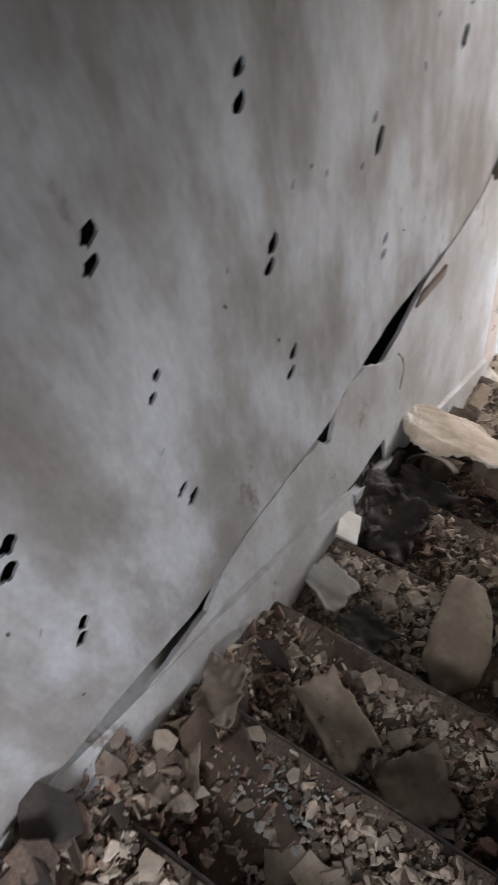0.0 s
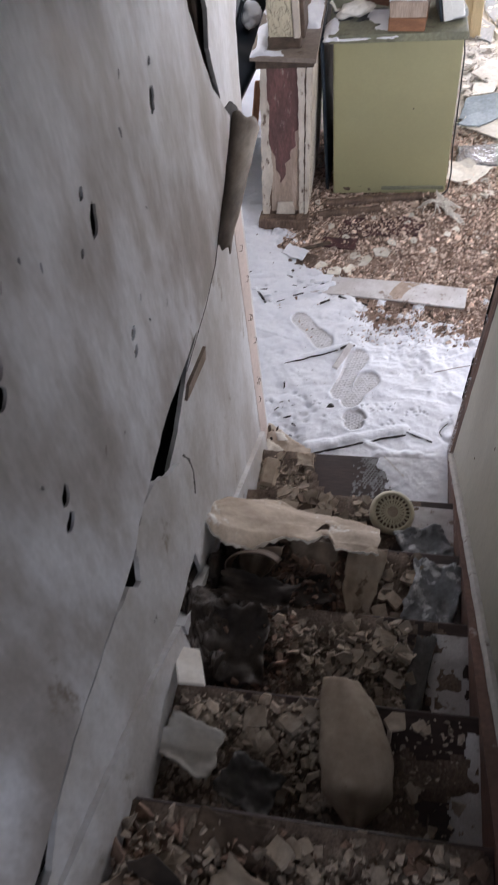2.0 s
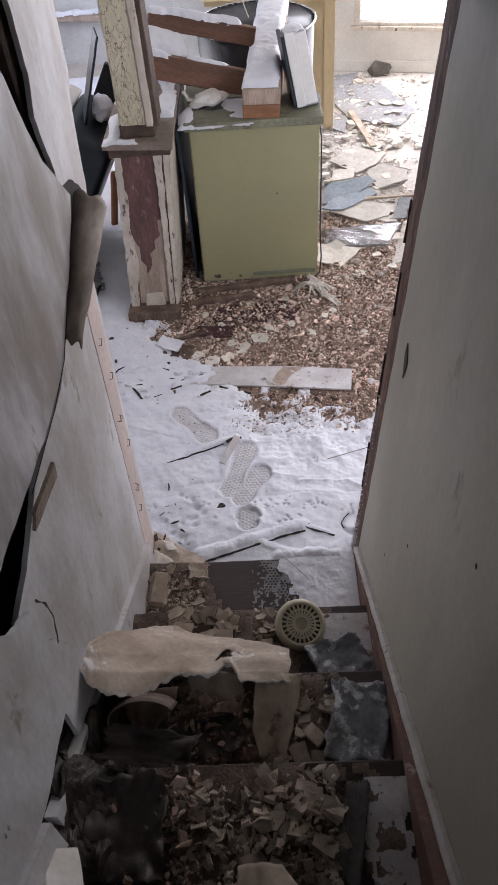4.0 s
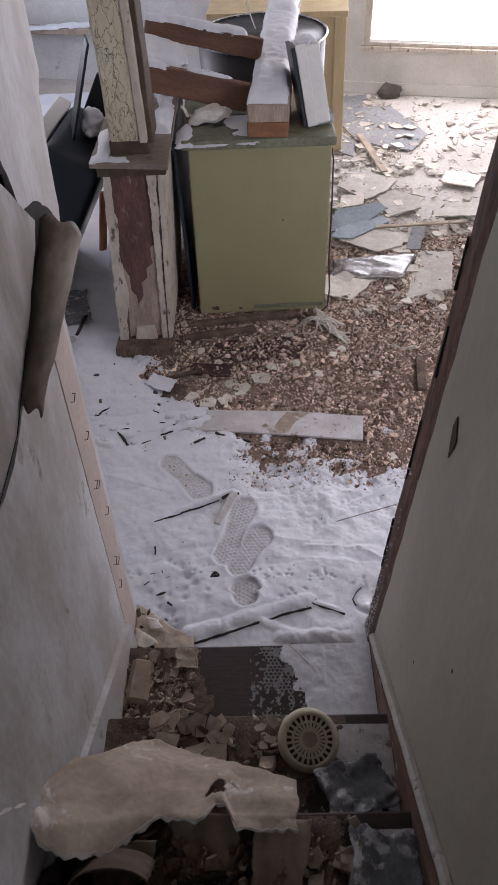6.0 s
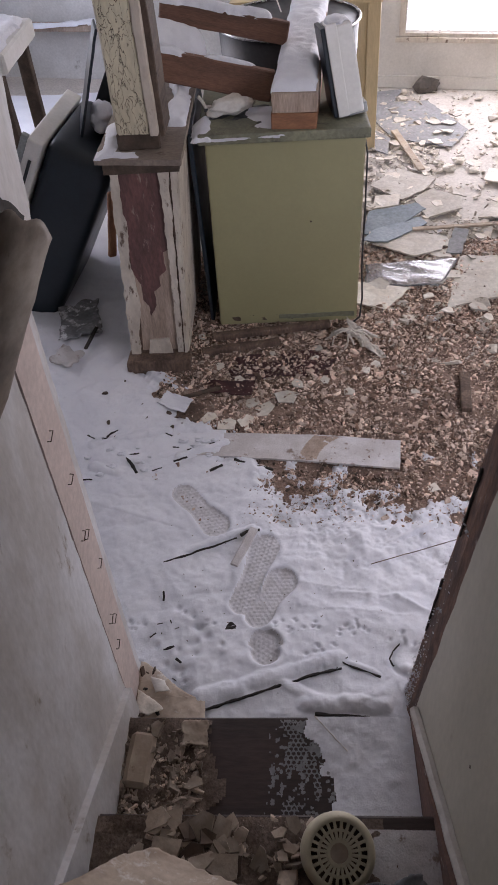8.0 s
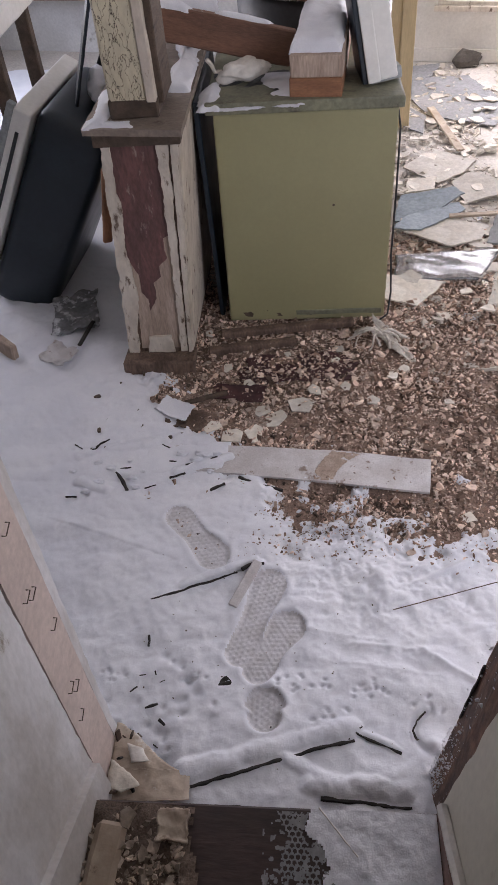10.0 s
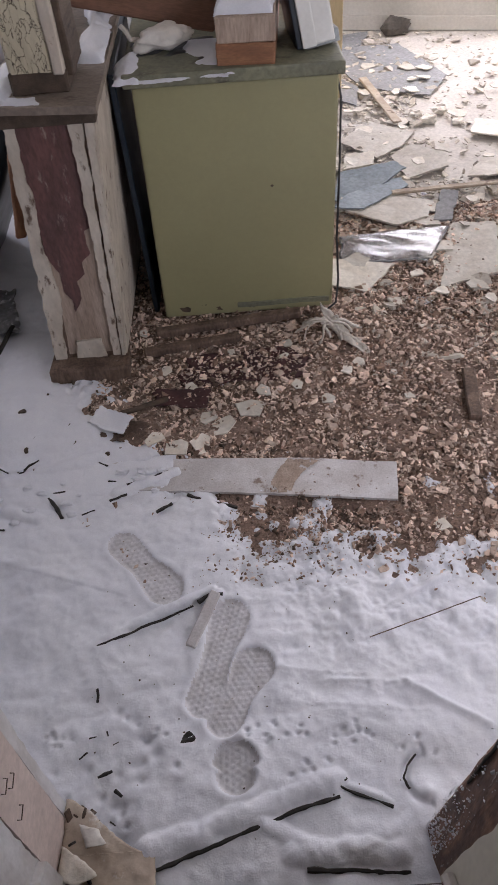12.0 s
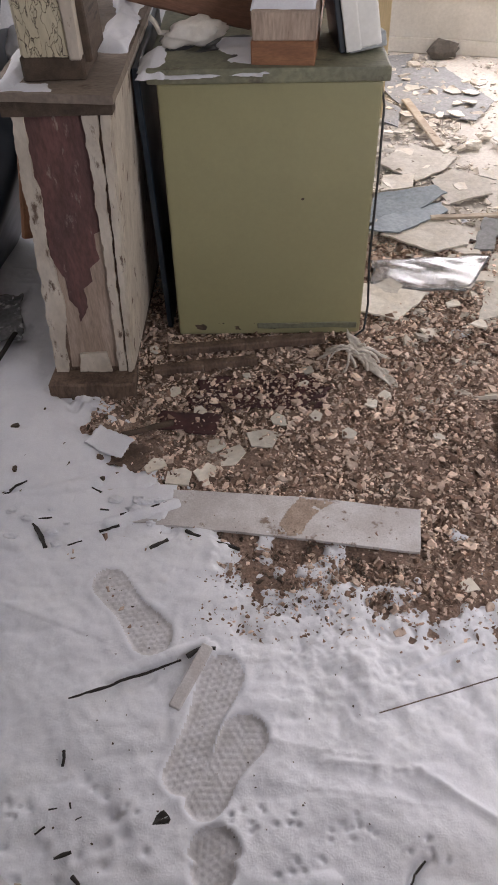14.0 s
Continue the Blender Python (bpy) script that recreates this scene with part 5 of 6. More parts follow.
for k in range(1, 10):
    x0 = 0.0
    x1 = 0.12 if k == 1 else 0.62 if k in (2, 3) else 0.66 if k < 6 else 0.78
    sx, sy = np.arange(x0, 0.79, 0.008), np.arange(TY(k) - 0.33, TY(k) - 0.004, 0.008)
    ax, ay = np.meshgrid(sx, sy, indexing="ij")
    amount = 1.2 * np.clip((x1 - ax) / 0.22, -1, 1) + 1.2 * fbm(ax, ay, 7, 140 + k, 4) + 0.25 * np.clip((TY(k) - ay) / 0.1, 0, 1) - 0.2
    hh = TZ(k) + 0.003 + 0.012 * np.clip(amount, 0, 1) + 0.004 * fbm(ax, ay, 30, 150 + k, 3)
    tagged(field("stair_dust", sx, sy, hh, amount > 0.12, "dust_stair"), "brown dust and plaster crumbs on a step", "dirt", kind="stuff")
rs = np.random.RandomState(77)
count = {1: 3, 2: 9, 3: 8, 4: 20, 5: 22, 6: 24, 7: 26, 8: 20}
for k, n in count.items():
    for i in range(n):
        x = rs.uniform(0.04, 0.22) if k == 1 else rs.uniform(0.12, 0.58) if k == 2 else rs.uniform(0.45, 0.68) if k == 3 else rs.uniform(0.05, 0.66)
        d = rs.uniform(0.03, 0.10) if k == 2 else rs.uniform(0.03, 0.28)
        s = rs.uniform(0.012, 0.034)
        pts = [(s * (0.7 + 0.4 * rs.rand()) * math.cos(a), s * (0.6 + 0.4 * rs.rand()) * math.sin(a)) for a in np.sort(rs.rand(5) * 0.85 + np.arange(5)) * 2 * math.pi / 5]
        ob = part("plaster_chunk", plate([ragged(pts, 0.015, 0.003, i + k)], rs.uniform(0.004, 0.010), lambda u, v, w: Vector((u, v, w))), "chunk")
        ob.matrix_world = pose(x, TY(k) - d, TZ(k) + 0.012 + 0.012 * rs.rand(), rs.randn() * 14, rs.randn() * 14, rs.rand() * 360)
        tagged(ob, "broken lump of grey-tan plaster on a step", "plaster chunk", "chunks on the stairs")

for i in range(26):
    x, d, s = rs.uniform(0.12, 0.60), rs.uniform(0.02, 0.13), rs.uniform(0.016, 0.045)
    pts = [(s * (0.7 + 0.5 * rs.rand()) * math.cos(a), s * (0.6 + 0.5 * rs.rand()) * math.sin(a)) for a in np.sort(rs.rand(5) * 0.85 + np.arange(5)) * 2 * math.pi / 5]
    ob = part("plaster_chunk", plate([ragged(pts, 0.015, 0.003, i + 50)], rs.uniform(0.004, 0.009), lambda u, v, w: Vector((u, v, w))), "chunk" if i % 3 else "paper_dark")
    ob.matrix_world = pose(x, TY(2) - d, TZ(2) + 0.014 + 0.25 * max(0.0, d - 0.05) + 0.012 * rs.rand(), rs.randn() * 16, rs.randn() * 16, rs.rand() * 360)
    tagged(ob, "pale shard of plaster at the edge of the torn sheet", "plaster chunk", "chunks on the stairs")

# thick broken blocks of plaster
def block(size, seed):
    bm = box((size[0], size[1], size[2]), (0, 0, 0), 0.0)
    bmesh.ops.subdivide_edges(bm, edges=list(bm.edges), cuts=2, use_grid_fill=True)
    for v in bm.verts:
        v.co += 0.16 * min(size[0], size[1]) * noise.noise_vector(v.co * (1.1 / max(size)) + Vector((seed, -seed, seed * 0.7))) + 0.05 * size[1] * noise.noise_vector(v.co * (5 / max(size)))
    return bm


rb = np.random.RandomState(52)
for k, n, x0, x1, d0, d1, s0, s1 in ((4, 16, 0.40, 0.64, 0.05, 0.24, 0.020, 0.055), (4, 9, 0.28, 0.45, 0.18, 0.30, 0.02, 0.04), (5, 14, 0.10, 0.34, 0.04, 0.28, 0.03, 0.06), (3, 8, 0.53, 0.66, 0.10, 0.28, 0.03, 0.065), (7, 9, 0.40, 0.74, 0.06, 0.26, 0.04, 0.075), (6, 10, 0.12, 0.5, 0.05, 0.27, 0.03, 0.06), (8, 8, 0.2, 0.6, 0.05, 0.27, 0.03, 0.06)):
    for i in range(n):
        w = rb.uniform(s0, s1)
        ob = part("plaster_chunk", block((w, w * rb.uniform(0.55, 0.95), w * rb.uniform(0.25, 0.5)), i * 3.1 + k), "chunk")
        ob.matrix_world = pose(rb.uniform(x0, x1), TY(k) - rb.uniform(d0, d1), TZ(k) + 0.012 + 0.18 * w, rb.randn() * 12, rb.randn() * 12, rb.rand() * 360)
        tagged(ob, "thick broken block of tan plaster on a step", "plaster chunk", "chunks on the stairs")

# scraps heaped against the left wall on the upper steps
rw = np.random.RandomState(41)
for i in range(90):
    y = rw.uniform(-2.95, -1.72) if i < 46 else rw.uniform(-3.0, -2.15)
    nose = 0.145 - 0.172 / 0.318 * y
    s = rw.uniform(0.035, 0.085)
    pts = [(s * (0.7 + 0.5 * rw.rand()) * math.cos(a), 0.7 * s * (0.7 + 0.5 * rw.rand()) * math.sin(a)) for a in np.sort(rw.rand(6) * 0.8 + np.arange(6)) * 2 * math.pi / 6]
    # dark materials put this corner's black shadow into the scraps' colour
    mat = ("wet_card", "dark_card", "chunk", "paper_dark", "rot")[i % 5]
    ob = part("wall_scrap", plate([ragged(pts, 0.014, 0.005, i + 5)], rw.uniform(0.003, 0.007), lambda u, v, w: Vector((u, v, w))), mat)
    ob.matrix_world = pose((0.065 if i < 46 else 0.045) + 0.06 * rw.rand(), y, nose + (rw.uniform(-0.06, 0.05) if i < 46 else rw.uniform(0.02, 0.22)), rw.randn() * 18, rw.uniform(35, 72), rw.randn() * 40)
    tagged(ob, "torn scrap of plasterboard heaped against the stair wall", "scrap", "scraps along the wall")
out = []
for _ in range(4200):
    y = rw.uniform(-2.95, -1.65)
    x = 0.035 + rw.exponential(0.06)
    out.append((x, y, 0.145 - 0.172 / 0.318 * y - 0.09 + (0.17 if y > -2.1 else 0.34) * rw.rand() * math.exp(-x / 0.12), min(0.03, 0.004 + rw.exponential(0.007)), rw.uniform(0.12, 0.45), 0.7))
tagged(chips("wall_rubble", out[:2200], "chip_stair", 44), "crumbs of plaster banked against the stair wall", "rubble", kind="stuff")
tagged(chips("wall_rubble", out[2200:], "chip_brown", 45), "brown crumbs banked against the stair wall", "rubble", kind="stuff")

# snow and frost at the right ends of the steps
# steps 4 and 5: pale patches added in place of grey reflected light
for k, x0, x1, y0, y1 in ((1, 0.53, 0.79, 0.0, 0.30), (2, 0.62, 0.80, 0.03, 0.31), (3, 0.68, 0.80, 0.04, 0.31), (4, 0.66, 0.80, 0.04, 0.30), (5, 0.72, 0.80, 0.04, 0.30), (1, 0.38, 0.62, 0.01, 0.31)):
    res = 0.0018 if x0 < 0.5 else 0.004
    sx, sy = np.arange(x0 - 0.06, x1, res), np.arange(TY(k) - y1, TY(k) - y0, res)
    ax, ay = np.meshgrid(sx, sy, indexing="ij")
    cov = np.clip((ax - x0) / 0.05, -1, 1) + 0.8 * fbm(ax, ay, 9, 91 + k, 4)
    hh = TZ(k) + 0.0035 + 0.004 * np.clip(cov, 0, 1) + 0.0015 * fbm(ax, ay, 40, 95 + k, 3)
    ok = cov > (0.1 if k == 1 else 0.3)
    if x0 < 0.5:
        dd = sole(ax, ay, (0.475, TY(k) - 0.31), (0.505, TY(k) - 0.02))
        ok = (comb(ax, ay, 0.0135) > 0.55) & (dd < 0.006 + 0.012 * fbm(ax, ay, 15, 98, 3)) & (fbm(ax, ay, 16, 99, 4) > -0.25) | (fbm(ax, ay, 90, 97, 3) > 0.62) & (dd < 0.05)
        hh = TZ(k) + 0.004 + 0.0 * ax
    tagged(field("step_snow", sx, sy, hh, ok, "grey_sheet" if x0 < 0.5 else "snow" if k == 1 else "snow_thin"), "thin snow at a step's end, added on steps 4 and 5 to brighten" if x0 > 0.5 else "honeycomb boot print in frost on a dark step", "snow", kind="stuff")

# big torn sheet bridging two steps
def big_sheet(u, q):
    x = -0.085 + 0.61 * u
    far = float(np.interp(x, [-0.09, -0.035, 0.068, 0.147, 0.22, 0.277, 0.35, 0.43, 0.52], [-0.60, -0.49, -0.42, -0.395, -0.425, -0.465, -0.50, -0.53, -0.57]))
    near = float(np.interp(x, [-0.09, -0.04, 0.03, 0.10, 0.17, 0.21, 0.26, 0.31, 0.335, 0.36, 0.385, 0.52], [-0.645, -0.705, -0.738, -0.735, -0.70, -0.672, -0.682, -0.672, -0.632, -0.645, -0.70, -0.70]))
    far += 0.014 * noise.noise(Vector((u * 9, 1, 0))) + 0.008 * noise.noise(Vector((u * 31, 1, 0)))
    near += 0.012 * noise.noise(Vector((u * 17, 3, 0))) + 0.005 * noise.noise(Vector((u * 41, 3, 0)))
    y = far + (near - far) * q
    z = float(np.interp(-y, [0.39, 0.42, 0.50, 0.60, 0.67, 0.74], [0.335, 0.352, 0.445, 0.53, 0.562, 0.558]))
    fold = 0.016 * noise.noise(Vector((u * 3.2, q * 2.5, 7))) + 0.014 * abs(noise.noise(Vector((u * 4 + q * 2, q * 2, 3)))) + 0.0015 * noise.noise(Vector((u * 14, q * 9, 3)))
    curl = 0.022 * max(0.0, q - 0.86) / 0.14 * noise.noise(Vector((u * 8, 0, 5)))
    lift = 0.25 * max(0.0, (0.22 - x) / 0.31)
    z = max(z + fold + curl, TZ(2) + 0.008 if y > TY(3) + 0.01 else TZ(3) + 0.008) + lift
    return Vector((x + 0.5 * lift * (0.5 - x) + 0.012 * noise.noise(Vector((u * 3, q * 3, 1))), y - 0.38 * lift, z))


def sheet_hole(u, q):
    return ((u - 0.69) / 0.035) ** 2 + ((q - 0.66) / 0.16) ** 2 + 0.6 * noise.noise(Vector((u * 40, q * 9, 2))) > 1.0


tear_sheet = tagged(new("torn_paper_sheet"), "large torn tan sheet arching over two steps", "paper sheet")
part("sheet", sheet(140, 56, big_sheet, 0.003, sheet_hole), "frost_paper", tear_sheet, "frosted tan face of the sheet", True)
part("torn_rim", sheet(140, 2, lambda u, v: big_sheet(u, 0.985 + 0.03 * v * (1 + noise.noise(Vector((u * 33, 0, 8))))) + Vector((0, 0, 0.004 - 0.004 * v)), 0.002), "card", tear_sheet, "white torn core along its edge")


def hanging(x0, x1, y0, y1, z0, z1, narrow, seed):
    """A torn tongue of paper hanging from y0 to y1."""
    def fn(u, v):
        half_w = 0.5 * (1 - narrow * v * v + 0.12 * noise.noise(Vector((v * 5, 0, seed))) + 0.06 * noise.noise(Vector((v * 19, 0, seed))))
        end = 1 + 0.12 * noise.noise(Vector((u * 4, 0, seed + 1))) + 0.05 * noise.noise(Vector((u * 15, 0, seed)))
        return Vector(((x0 + x1) / 2 + (x1 - x0) * (2 * u - 1) * half_w + 0.012 * math.sin(v * 3 + seed), y0 + (y1 - y0) * v * end,
                       z0 + (z1 - z0) * v + 0.025 * math.sin(u * 3 + v + seed) * v + 0.016 * noise.noise(Vector((u * 3, v * 3, seed)))))
    return sheet(24, 24, fn, 0.003)


part("flap", hanging(0.415, 0.545, -0.675, -0.885, 0.56, 0.515, 0.45, 2.0), "paper", tear_sheet, "tan tongue hanging over the step", True)
part("flap", hanging(0.245, 0.40, -0.655, -0.80, 0.545, 0.475, 0.55, 5.0), "wet_card", tear_sheet, "sodden brown tongue under the sheet", True)
part("flap", hanging(0.07, 0.21, -0.735, -0.83, 0.625, 0.58, 0.7, 8.0), "wet_card", tear_sheet, "brown underside curling below the edge", True)


def heap_fn(u, v):
    y = -0.655 - 0.60 * u
    x = -0.028 + 0.36 * v * (1 - 0.35 * u) + 0.02 * noise.noise(Vector((u * 5, v * 5, 2)))
    floor_z = TZ(3) if y > TY(4) else TZ(4)
    top = float(np.interp(u, [0, 0.25, 0.6, 0.9, 1], [0.60, 0.70, 0.82, 0.88, 0.80])) - 0.03
    drop = (1 - v) ** 1.7
    e = Vector((u * 4, v * 4, 6))
    crumple = 0.07 * abs(noise.noise(e)) + 0.05 * abs(noise.noise(e * 2.1)) + 0.02 * abs(noise.noise(e * 4.5)) + 0.005 * noise.noise(e * 11)
    return Vector((x, y, max(floor_z + 0.012, floor_z + (top - floor_z) * drop + (crumple - 0.03) * (0.4 + 0.6 * drop))))


tagged(part("crumpled_cardboard", sheet(80, 60, heap_fn, 0.004, lambda u, v: v < 0.86 + 0.2 * noise.noise(Vector((u * 8, 0, 3)))), "dark_card"), "dark heap of sodden cardboard against the wall", "cardboard")


def loop_fn(u, v):
    a = 0.5 + 5.4 * v
    r = 1 + 0.16 * noise.noise(Vector((u * 3, v * 4, 1)))
    k = 0.052 * r * math.sin(a)
    return Vector((0.145 + 0.085 * r * math.cos(a), -0.795 - 0.06 * u + 0.75 * k, 0.60 + 0.085 * u + 0.65 * k))


tagged(part("curled_cardboard", sheet(22, 30, lambda u, v: loop_fn(u, v * (0.93 + 0.1 * noise.noise(Vector((u * 6, 0, 3))) + 0.05 * noise.noise(Vector((u * 19, 0, 3))))), 0.004), "paper_dark", smooth=True), "dark curled loop of wet cardboard on a step", "cardboard")
for i, (x0, x1, y0, y1, z, c) in enumerate([(0.02, 0.30, -0.99, -0.86, TZ(4) - 0.02, 0.05), (0.03, 0.24, -1.24, -0.99, TZ(4) + 0.03, 0.07), (0.22, 0.40, -0.90, -0.78, 0.50, 0.05)]):
    torn("sodden_paper", x0, x1, y0, y1, z + 0.02, c, "dark_card", "dark sodden sheet crumpled on the steps", 20 + i * 3.0, turn=12 * i - 10, group="sodden sheets")


def curl_fn(u, v):
    wide = float(np.interp(v, [0, 0.2, 0.55, 0.82, 1], [0.085, 0.135, 0.17, 0.15, 0.03])) * (1 + 0.06 * noise.noise(Vector((v * 7, 0, 1))))
    arch = math.sin(math.pi * (0.12 + 0.76 * u))
    return Vector((0.448 + 0.055 * v + wide * (u - 0.5) + 0.02 * math.sin(3 * v), -1.235 - 0.33 * v, TZ(5) + 0.024 + 0.085 * arch * (0.75 + 0.25 * v) * wide / 0.19 + 0.075 * (1 - v) * v + 0.02 * max(0.0, 0.25 - v) + 0.014 * noise.noise(Vector((u * 3, v * 3, 5)))))


tagged(part("curved_card", sheet(28, 34, curl_fn, 0.004), "paper", smooth=True), "large curled tan card draped over a step", "card")
torn("white_card", -0.0, 0.19, -1.50, -1.37, TZ(5) + 0.05, 0.02, "card", "dirty white card lying on the rubble", 31.0, "card", turn=-18, thick=0.004)
torn("grey_cloth", 0.18, 0.34, -1.58, -1.45, TZ(5) + 0.055, 0.05, "rag", "crumpled grey-violet rag on a step", 34.0, "rag", turn=-25)
torn("brown_card", 0.16, 0.34, -1.70, -1.60, TZ(6) + 0.02, 0.02, "paper_dark", "flat brown card among the rubble", 37.0, "card", turn=-10)
torn("tan_card", 0.20, 0.46, -1.86, -1.72, TZ(6) + 0.045, 0.02, "paper", "tan plasterboard scrap on a step", 40.0, "card", turn=-30, thick=0.009)
torn("brown_sheet", 0.10, 0.40, -2.22, -1.98, TZ(7) + 0.03, 0.012, "paper_dark", "flat brown board scrap on a step", 44.0, "board", turn=-28, thick=0.006)
torn("tan_card", 0.05, 0.18, -2.22, -2.02, TZ(7) + 0.055, 0.04, "paper", "curled tan scrap by the stringer", 47.0, "card", turn=30, thick=0.005)
torn("tan_card", 0.04, 0.16, -1.98, -1.82, TZ(7) + 0.05, 0.05, "wet_card", "pale curled scrap by the stringer", 50.0, "card", turn=10, thick=0.006)
torn("tan_card", 0.48, 0.66, -1.92, -1.74, TZ(6) + 0.04, 0.03, "wet_card", "tan plaster scrap on a step", 53.0, "card", turn=50, thick=0.008)
white_tile = part("white_tile", rough_box((0.072, 0.15, 0.008), (0, 0, 0), 0.003, 5, 0.003, 2), "card")
white_tile.matrix_world = pose(0.060, -1.25, 0.895, -32, 22, 10)
tagged(white_tile, "dirty white rectangular tile propped by the stringer", "tile")
for k, x, w in ((1, 0.055, 0.07),):
    ob = part("wood_offcut", rough_box((w, 0.15, 0.03), (0, 0, 0), 0.012, 5, 0.003, 8), "paper")
    ob.matrix_world = pose(x, TY(k) - 0.13, TZ(k) + 0.02, 0, 6, -4)
    tagged(ob, "rounded tan offcut on the lowest step", "offcut")
torn("pale_flake", 0.16, 0.24, -0.10, -0.02, TZ(1) + 0.03, 0.012, "paper", "pale plaster flake on the lowest step", 60.0, "plaster flake", thick=0.006)
torn("frosted_sheet", 0.58, 0.78, -0.62, -0.46, TZ(2) + 0.05, 0.04, "frost_sheet", "frosted grey-blue roofing scrap on a step", 63.0, "scrap", turn=15, thick=0.006)
torn("frosted_sheet", 0.61, 0.79, -0.93, -0.68, TZ(3) + 0.03, 0.04, "frost_sheet", "frosted pale scrap on a step", 66.0, "scrap", turn=-12, thick=0.006)
torn("grey_strip", 0.62, 0.68, -1.26, -1.00, TZ(4) + 0.02, 0.015, "rag", "grey slat lying on a step", 69.0, "slat", turn=-12, thick=0.008)

# round slotted cover
cover_thing = thing("smoke_alarm_cover", pose(0.565, -0.415, TZ(2) + 0.055, 22, 4, 10), "round yellowed plastic cover with radial slots", "plastic cover")
bm = bmesh.new()
prof = [(0.080, -0.03), (0.082, 0.0), (0.078, 0.012), (0.070, 0.018), (0.062, 0.018), (0.062, 0.010), (0.074, 0.004), (0.074, -0.03)]
seg_n = 40
rings = [[bm.verts.new((r * math.cos(a), r * math.sin(a), z)) for r, z in prof] for a in np.linspace(0, 2 * math.pi, seg_n, endpoint=False)]
for i in range(seg_n):
    for j in range(len(prof)):
        bm.faces.new((rings[i][j], rings[(i + 1) % seg_n][j], rings[(i + 1) % seg_n][(j + 1) % len(prof)], rings[i][(j + 1) % len(prof)]))
bmesh.ops.recalc_face_normals(bm, faces=bm.faces)
part("rim", bm, "cream_plastic", cover_thing, smooth=True)
for r0, r1 in ((0.020, 0.027), (0.042, 0.048)):
    bm = bmesh.new()
    rr = [[bm.verts.new((r * math.cos(a), r * math.sin(a), z)) for r, z in ((r0, 0.012), (r1, 0.012), (r1, 0.018), (r0, 0.018))] for a in np.linspace(0, 2 * math.pi, 32, endpoint=False)]
    for i in range(32):
        for j in range(4):
            bm.faces.new((rr[i][j], rr[(i + 1) % 32][j], rr[(i + 1) % 32][(j + 1) % 4], rr[i][(j + 1) % 4]))
    bmesh.ops.recalc_face_normals(bm, faces=bm.faces)
    part("ring", bm, "cream_plastic", cover_thing)
spoke_me = None
for i in range(24):
    a = i * 15
    if spoke_me is None:
        ob = part("spoke", box((0.040, 0.0065, 0.006), (0.045, 0, 0.015), 0.001), "cream_plastic", cover_thing)
        spoke_me = ob.data
    else:
        ob = new("spoke", spoke_me)
        ob.parent = cover_thing
    ob.rotation_euler = (0, 0, radians(a))
part("hub", cyl(0.020, 0.003, (0, 0, 0.012), None, 20), "paper", cover_thing, "tan centre behind the slots")
part("backing", cyl(0.074, 0.003, (0, 0, -0.004), None, 32), "paper_dark", cover_thing, "dark inside behind the slots")


# ---- half wall, post ----
SH = Matrix.Shear("XY", 4, (0.075, 0.0))


def sheared(bm):
    bmesh.ops.transform(bm, matrix=Matrix.Translation((-0.058, 0, 1.0)) @ SH @ Matrix.Translation((0, 0, -1.0)), verts=bm.verts)
    return bm


half = tagged(new("half_wall"), "peeling half wall end with maroon panel and cream edges", "half wall", kind="structure")
part("core", sheared(box((0.255, 0.78, 0.96), (0, 2.165, 0.48), 0.006)), "rot", half, "rotten dark grey-brown boards")


def face(points, thick, y, seed, amp=0.0055, step=0.007):
    return sheared(plate([ragged(points, step, amp, seed)], thick, lambda u, v, w: Vector((u, y - w, v))))


part("panel", face([(-0.098, 0.947), (0.088, 0.947), (0.090, 0.70), (0.084, 0.60), (0.052, 0.585), (0.058, 0.50), (0.028, 0.475), (0.032, 0.425), (0.004, 0.40), (0.006, 0.33), (-0.022, 0.275), (-0.026, 0.33), (-0.050, 0.36), (-0.052, 0.44), (-0.086, 0.50), (-0.090, 0.62)], 0.0045, 1.774, 2), "maroon", half, "weathered maroon paint, flaking at the bottom")
part("stile", face([(-0.128, 0.955), (-0.095, 0.955), (-0.092, 0.76), (-0.080, 0.70), (-0.088, 0.55), (-0.070, 0.40), (-0.062, 0.33), (-0.082, 0.20), (-0.085, 0.07), (-0.128, 0.07)], 0.012, 1.774, 3), "cream_flake", half, "flaking cream paint")
part("stile", face([(0.060, 0.945), (0.098, 0.945), (0.104, 0.5), (0.112, 0.08), (0.086, 0.08), (0.082, 0.35), (0.075, 0.62)], 0.013, 1.774, 4), "cream_flake", half, "flaking cream paint")
part("stile", face([(0.106, 0.955), (0.130, 0.955), (0.130, 0.07), (0.118, 0.07)], 0.010, 1.774, 5, 0.003), "cream_flake", half, "flaking cream paint")
part("bare_board", face([(-0.092, 0.945), (0.09, 0.945), (0.100, 0.5), (0.106, 0.09), (-0.075, 0.09), (-0.07, 0.35), (-0.085, 0.6)], 0.002, 1.774, 12, 0.003), "bare", half, "bare tan wood under the lost paint")
part("patch", face([(-0.045, 0.075), (0.062, 0.075), (0.050, 0.155), (-0.04, 0.150)], 0.010, 1.772, 6, 0.003), "cream_flake", half, "small cream board scrap")
side = sheared(plate([ragged([(1.775, 0.07), (2.50, 0.07), (2.50, 0.955), (1.775, 0.955), (1.78, 0.5)], 0.03, 0.006, 7)], 0.008, lambda u, v, w: Vector((0.128 + w, u, v))))
part("side_board", side, "cream_flake", half, "dirty cream side boarding")
